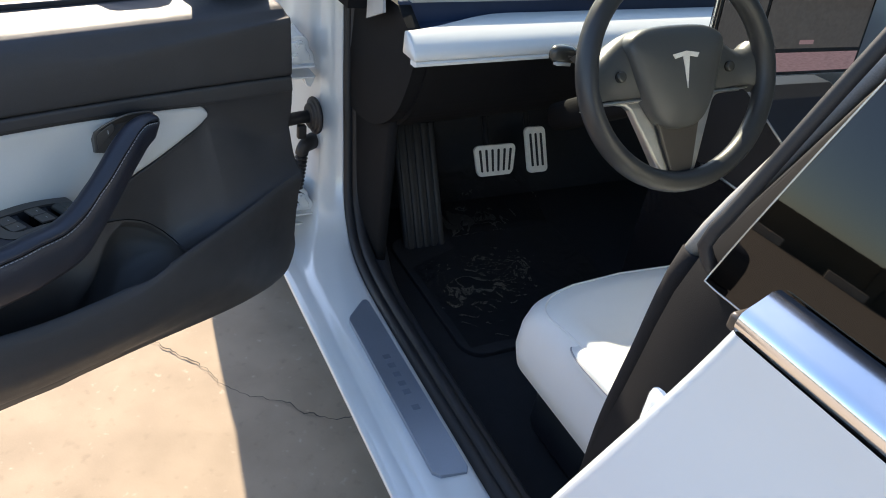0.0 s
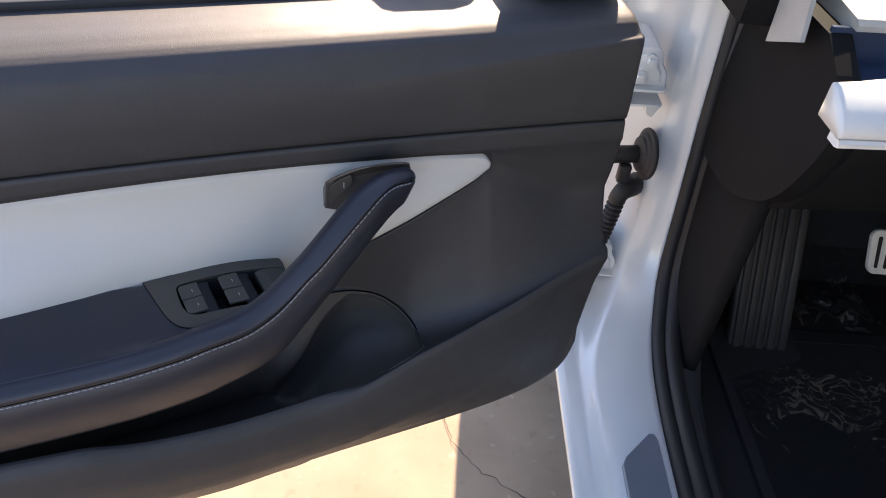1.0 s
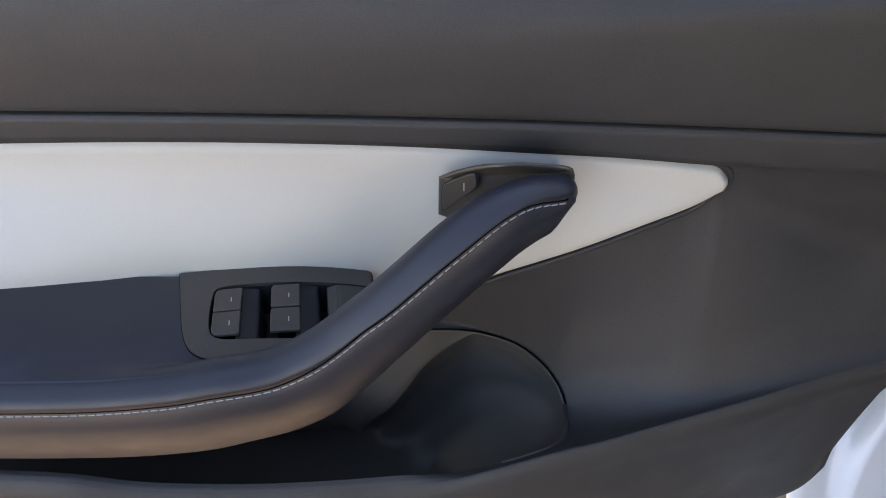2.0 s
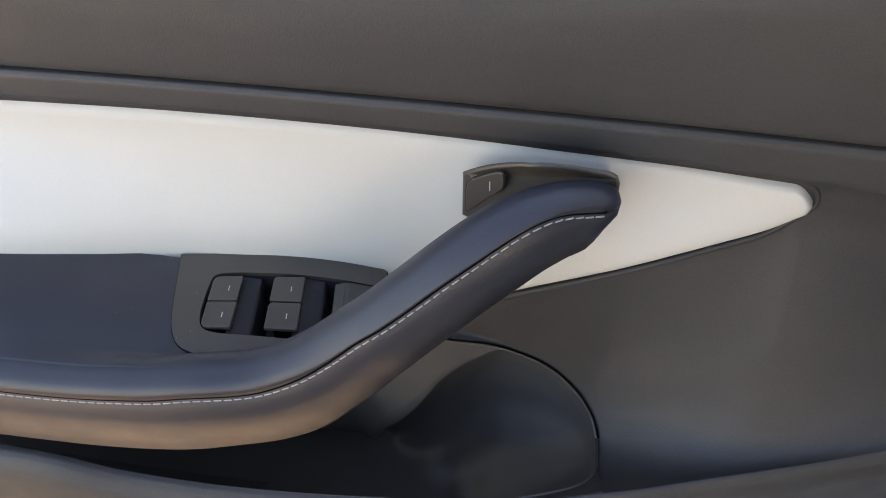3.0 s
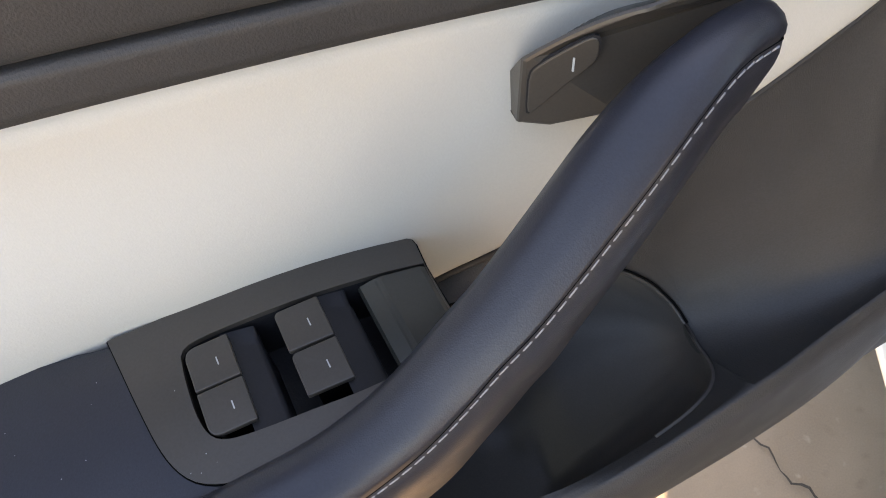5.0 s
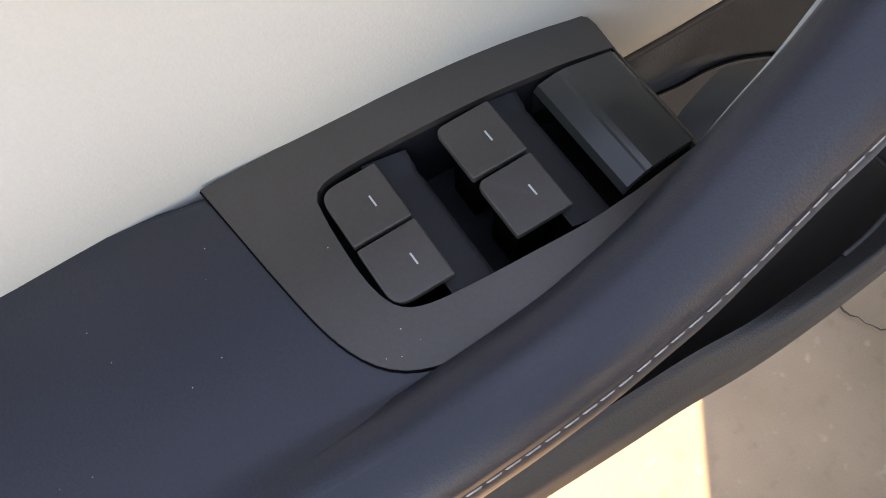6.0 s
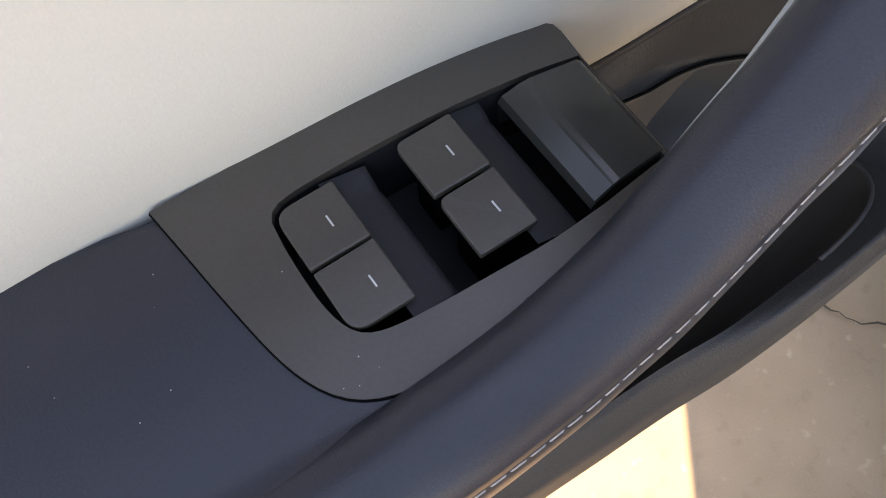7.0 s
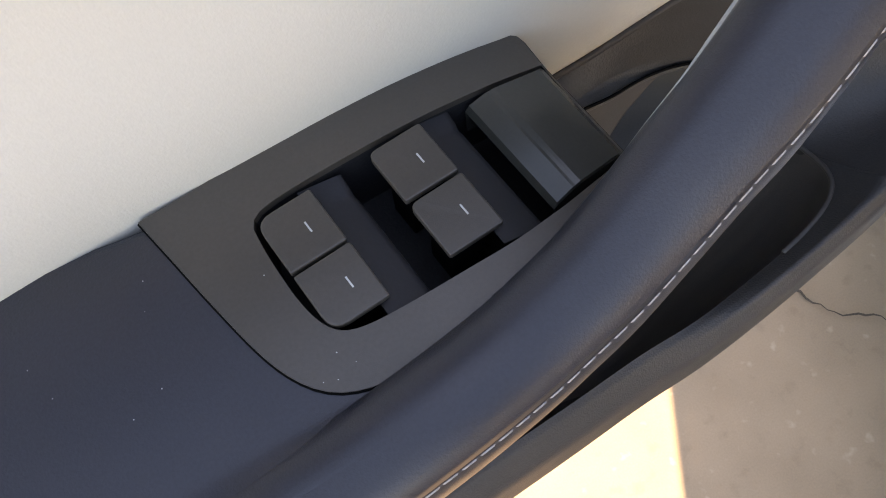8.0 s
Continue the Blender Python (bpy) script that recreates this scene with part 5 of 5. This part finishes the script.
    carpart("trunk_lid", lid(-2.30, -2.788, 0.05), PAINT, "white trunk lid")
    carpart("cowl", box(0.0, 1.66, 0.44, 0.66, 0.885, 0.925, 0.006), TRIMDARK, "black cowl below the windscreen")
    for s in (-1, 1):
        carpart("headlight", prism([(mid + s * 0.80, 1.42), (mid + s * 0.60, 1.66), (mid + s * 0.70, 1.72), (mid + s * 0.86, 1.50)][::s], 0.60, 0.70, 0.01), SCREENM, "dark glossy headlight", smooth=False)
    carpart("underbody", box(0.05, 1.61, -2.6, 1.7, 0.17, 0.20, 0.01), RUBBER, "black underbody")


def build_wheels():
    for r, f in ((0.04, 1.06), (1.62, 1.06), (0.04, -1.82), (1.62, -1.82)):
        rows = []
        for a in [2 * math.pi * k / 48 for k in range(48)]:
            d = Vector((0, math.cos(a), math.sin(a)))
            rows.append([Vector((r, f, 0.335)) + d * q + Vector((w, 0, 0)) for q, w in ((0.235, -0.10), (0.30, -0.115), (0.325, -0.105), (0.335, -0.07), (0.335, 0.07), (0.325, 0.105), (0.30, 0.115), (0.235, 0.10))])
        t = carpart("wheel", sheet(rows, close_u=True, close_v=True), RUBBER, "black road tyre")
        rim = sweep([Vector((r - 0.09, f, 0.335)), Vector((r + 0.09, f, 0.335))], ring(0.236, 32))
        carpart("rim", rim, PLATE, "grey wheel rim", parent=t)


def build_hinges():
    # two pressed hinges, the check strap's grommet and the wiring boot between pillar and door
    def hinge(z, f0, dr, label):
        # pressed leaf on the pillar, turned out into the upper of two thin flanges
        o = [(-0.030, 0.0), (0.050, 0.0), (0.0555, 0.006), (0.053, 0.022), (0.044, 0.036), (0.041, 0.050), (0.034, 0.058), (0.020, 0.061), (0.004, 0.058), (-0.014, 0.05), (-0.030, 0.03)]
        loop = spline2([(a + dr, z + b) for a, b in o + [o[0]]], 60)[:-1]
        h = carpart("hinge", prism(loop, f0 + 0.09, f0, 0.003, "y", 3), PAINT, label, smooth=False)
        inner = [(dr + 0.016 + (a - 0.016) * 0.72, z + 0.028 + (b - 0.028) * 0.72) for a, b in o]
        carpart("hinge_rib", prism(spline2(inner + [inner[0]], 50)[:-1], f0 + 0.01, f0 - 0.003, 0.0025, "y"), PAINT, parent=h, smooth=False)
        for q, d in ((0.022, 0.042), (0.012, 0.016)):
            c = Vector((q + dr, f0, z + d))
            carpart("bolt", sweep([c, c + Vector((0, -0.0065, 0))], ring(0.0105, 20)), PAINT, parent=h, smooth=False)
            carpart("bolt_head", sweep([c + Vector((0, -0.006, 0)), c + Vector((0, -0.013, 0))], ring(0.0065, 6)), PAINT, parent=h, smooth=False)
        for d in (0.0, -0.024):
            fl = [(0.0555 + dr, f0 + 0.08), (0.0555 + dr, f0 - 0.010), (0.050 + dr, f0 - 0.016), (-0.02, f0 - 0.018), (-0.06, f0 - 0.04), (-0.115, 0.32), (-0.135, 0.33), (-0.09, f0 + 0.01), (-0.03, f0 + 0.08)]
            carpart("hinge_flange", prism(fl, z + d - 0.002, z + d + 0.002, 0.0008), PAINT, parent=h, smooth=False)
        tab = [(0.055 + dr, z - 0.024), (0.055 + dr, z - 0.034), (0.047 + dr, z - 0.050), (0.038 + dr, z - 0.046), (0.030 + dr, z - 0.024)]
        carpart("hinge_tab", prism(tab, f0 + 0.08, f0 - 0.004, 0.002, "y"), PAINT, parent=h, smooth=False)
        carpart("hinge_pin", sweep([Vector((-0.045, f0 - 0.015, z - 0.030)), Vector((-0.045, f0 - 0.015, z + 0.010))], ring(0.009, 14)), PAINT, parent=h, smooth=False)
    hinge(0.743, 0.402, -0.014, "white painted upper hinge")
    hinge(0.387, 0.388, -0.010, "white painted lower hinge")
    # grommet: stacked discs facing the door, with the strap leaving its middle
    axis = Vector((-0.99, -0.10, 0.0)).normalized()
    c = Vector((0.052, 0.412, 0.620))
    rows = []
    side = axis.cross(Vector((0, 0, 1))).normalized()
    top = side.cross(axis)
    for d, r in ((0.0, 0.0), (0.0, 0.041), (0.004, 0.043), (0.007, 0.042), (0.009, 0.036), (0.012, 0.034), (0.014, 0.030), (0.018, 0.028), (0.020, 0.022), (0.020, 0.0)):
        rows.append([c + axis * d + side * (r * math.cos(a)) + top * (r * math.sin(a)) for a in [2 * math.pi * j / 28 for j in range(28)]])
    g = carpart("grommet", sheet(rows, close_v=True), RUBBER, "black rubber strap grommet", smooth=False)
    carpart("strap", sweep([c + axis * 0.01, c + Vector((-0.045, 0, -0.004)), c + Vector((-0.09, -0.01, -0.006)), c + Vector((-0.14, -0.06, -0.008))], ring(0.0145, 14)), RUBBER, parent=g)
    carpart("strap_clip", box(0.006, 0.026, 0.392, 0.408, 0.572, 0.604, 0.003), RUBBER, "black strap clip", parent=g)
    way = spline([(0.056, 0.44, 0.545), (0.034, 0.412, 0.551), (0.020, 0.402, 0.542), (0.015, 0.400, 0.505), (0.009, 0.398, 0.462), (0.000, 0.396, 0.425), (-0.02, 0.375, 0.395), (-0.07, 0.335, 0.375)], 260)
    rows = []
    for i, p in enumerate(way):
        t = (way[min(i + 1, 259)] - way[max(i - 1, 0)]).normalized()
        sd = t.cross(Vector((0.3, 1, 0))).normalized()
        tp = sd.cross(t)
        r = 0.019 - 0.004 * step(18, 54, i) if i < 60 else 0.0125 + 0.0028 * math.sin(i * 0.75)
        rows.append([p + sd * (r * math.cos(a)) + tp * (r * math.sin(a)) for a in [2 * math.pi * j / 14 for j in range(14)]])
    carpart("wiring_boot", sheet(rows, close_v=True), RUBBER, "black corrugated wiring boot")


build_body()
build_pedals()
build_dash()
build_wheel()
build_seat()
build_rear()
build_shell()
build_hinges()
build_wheels()
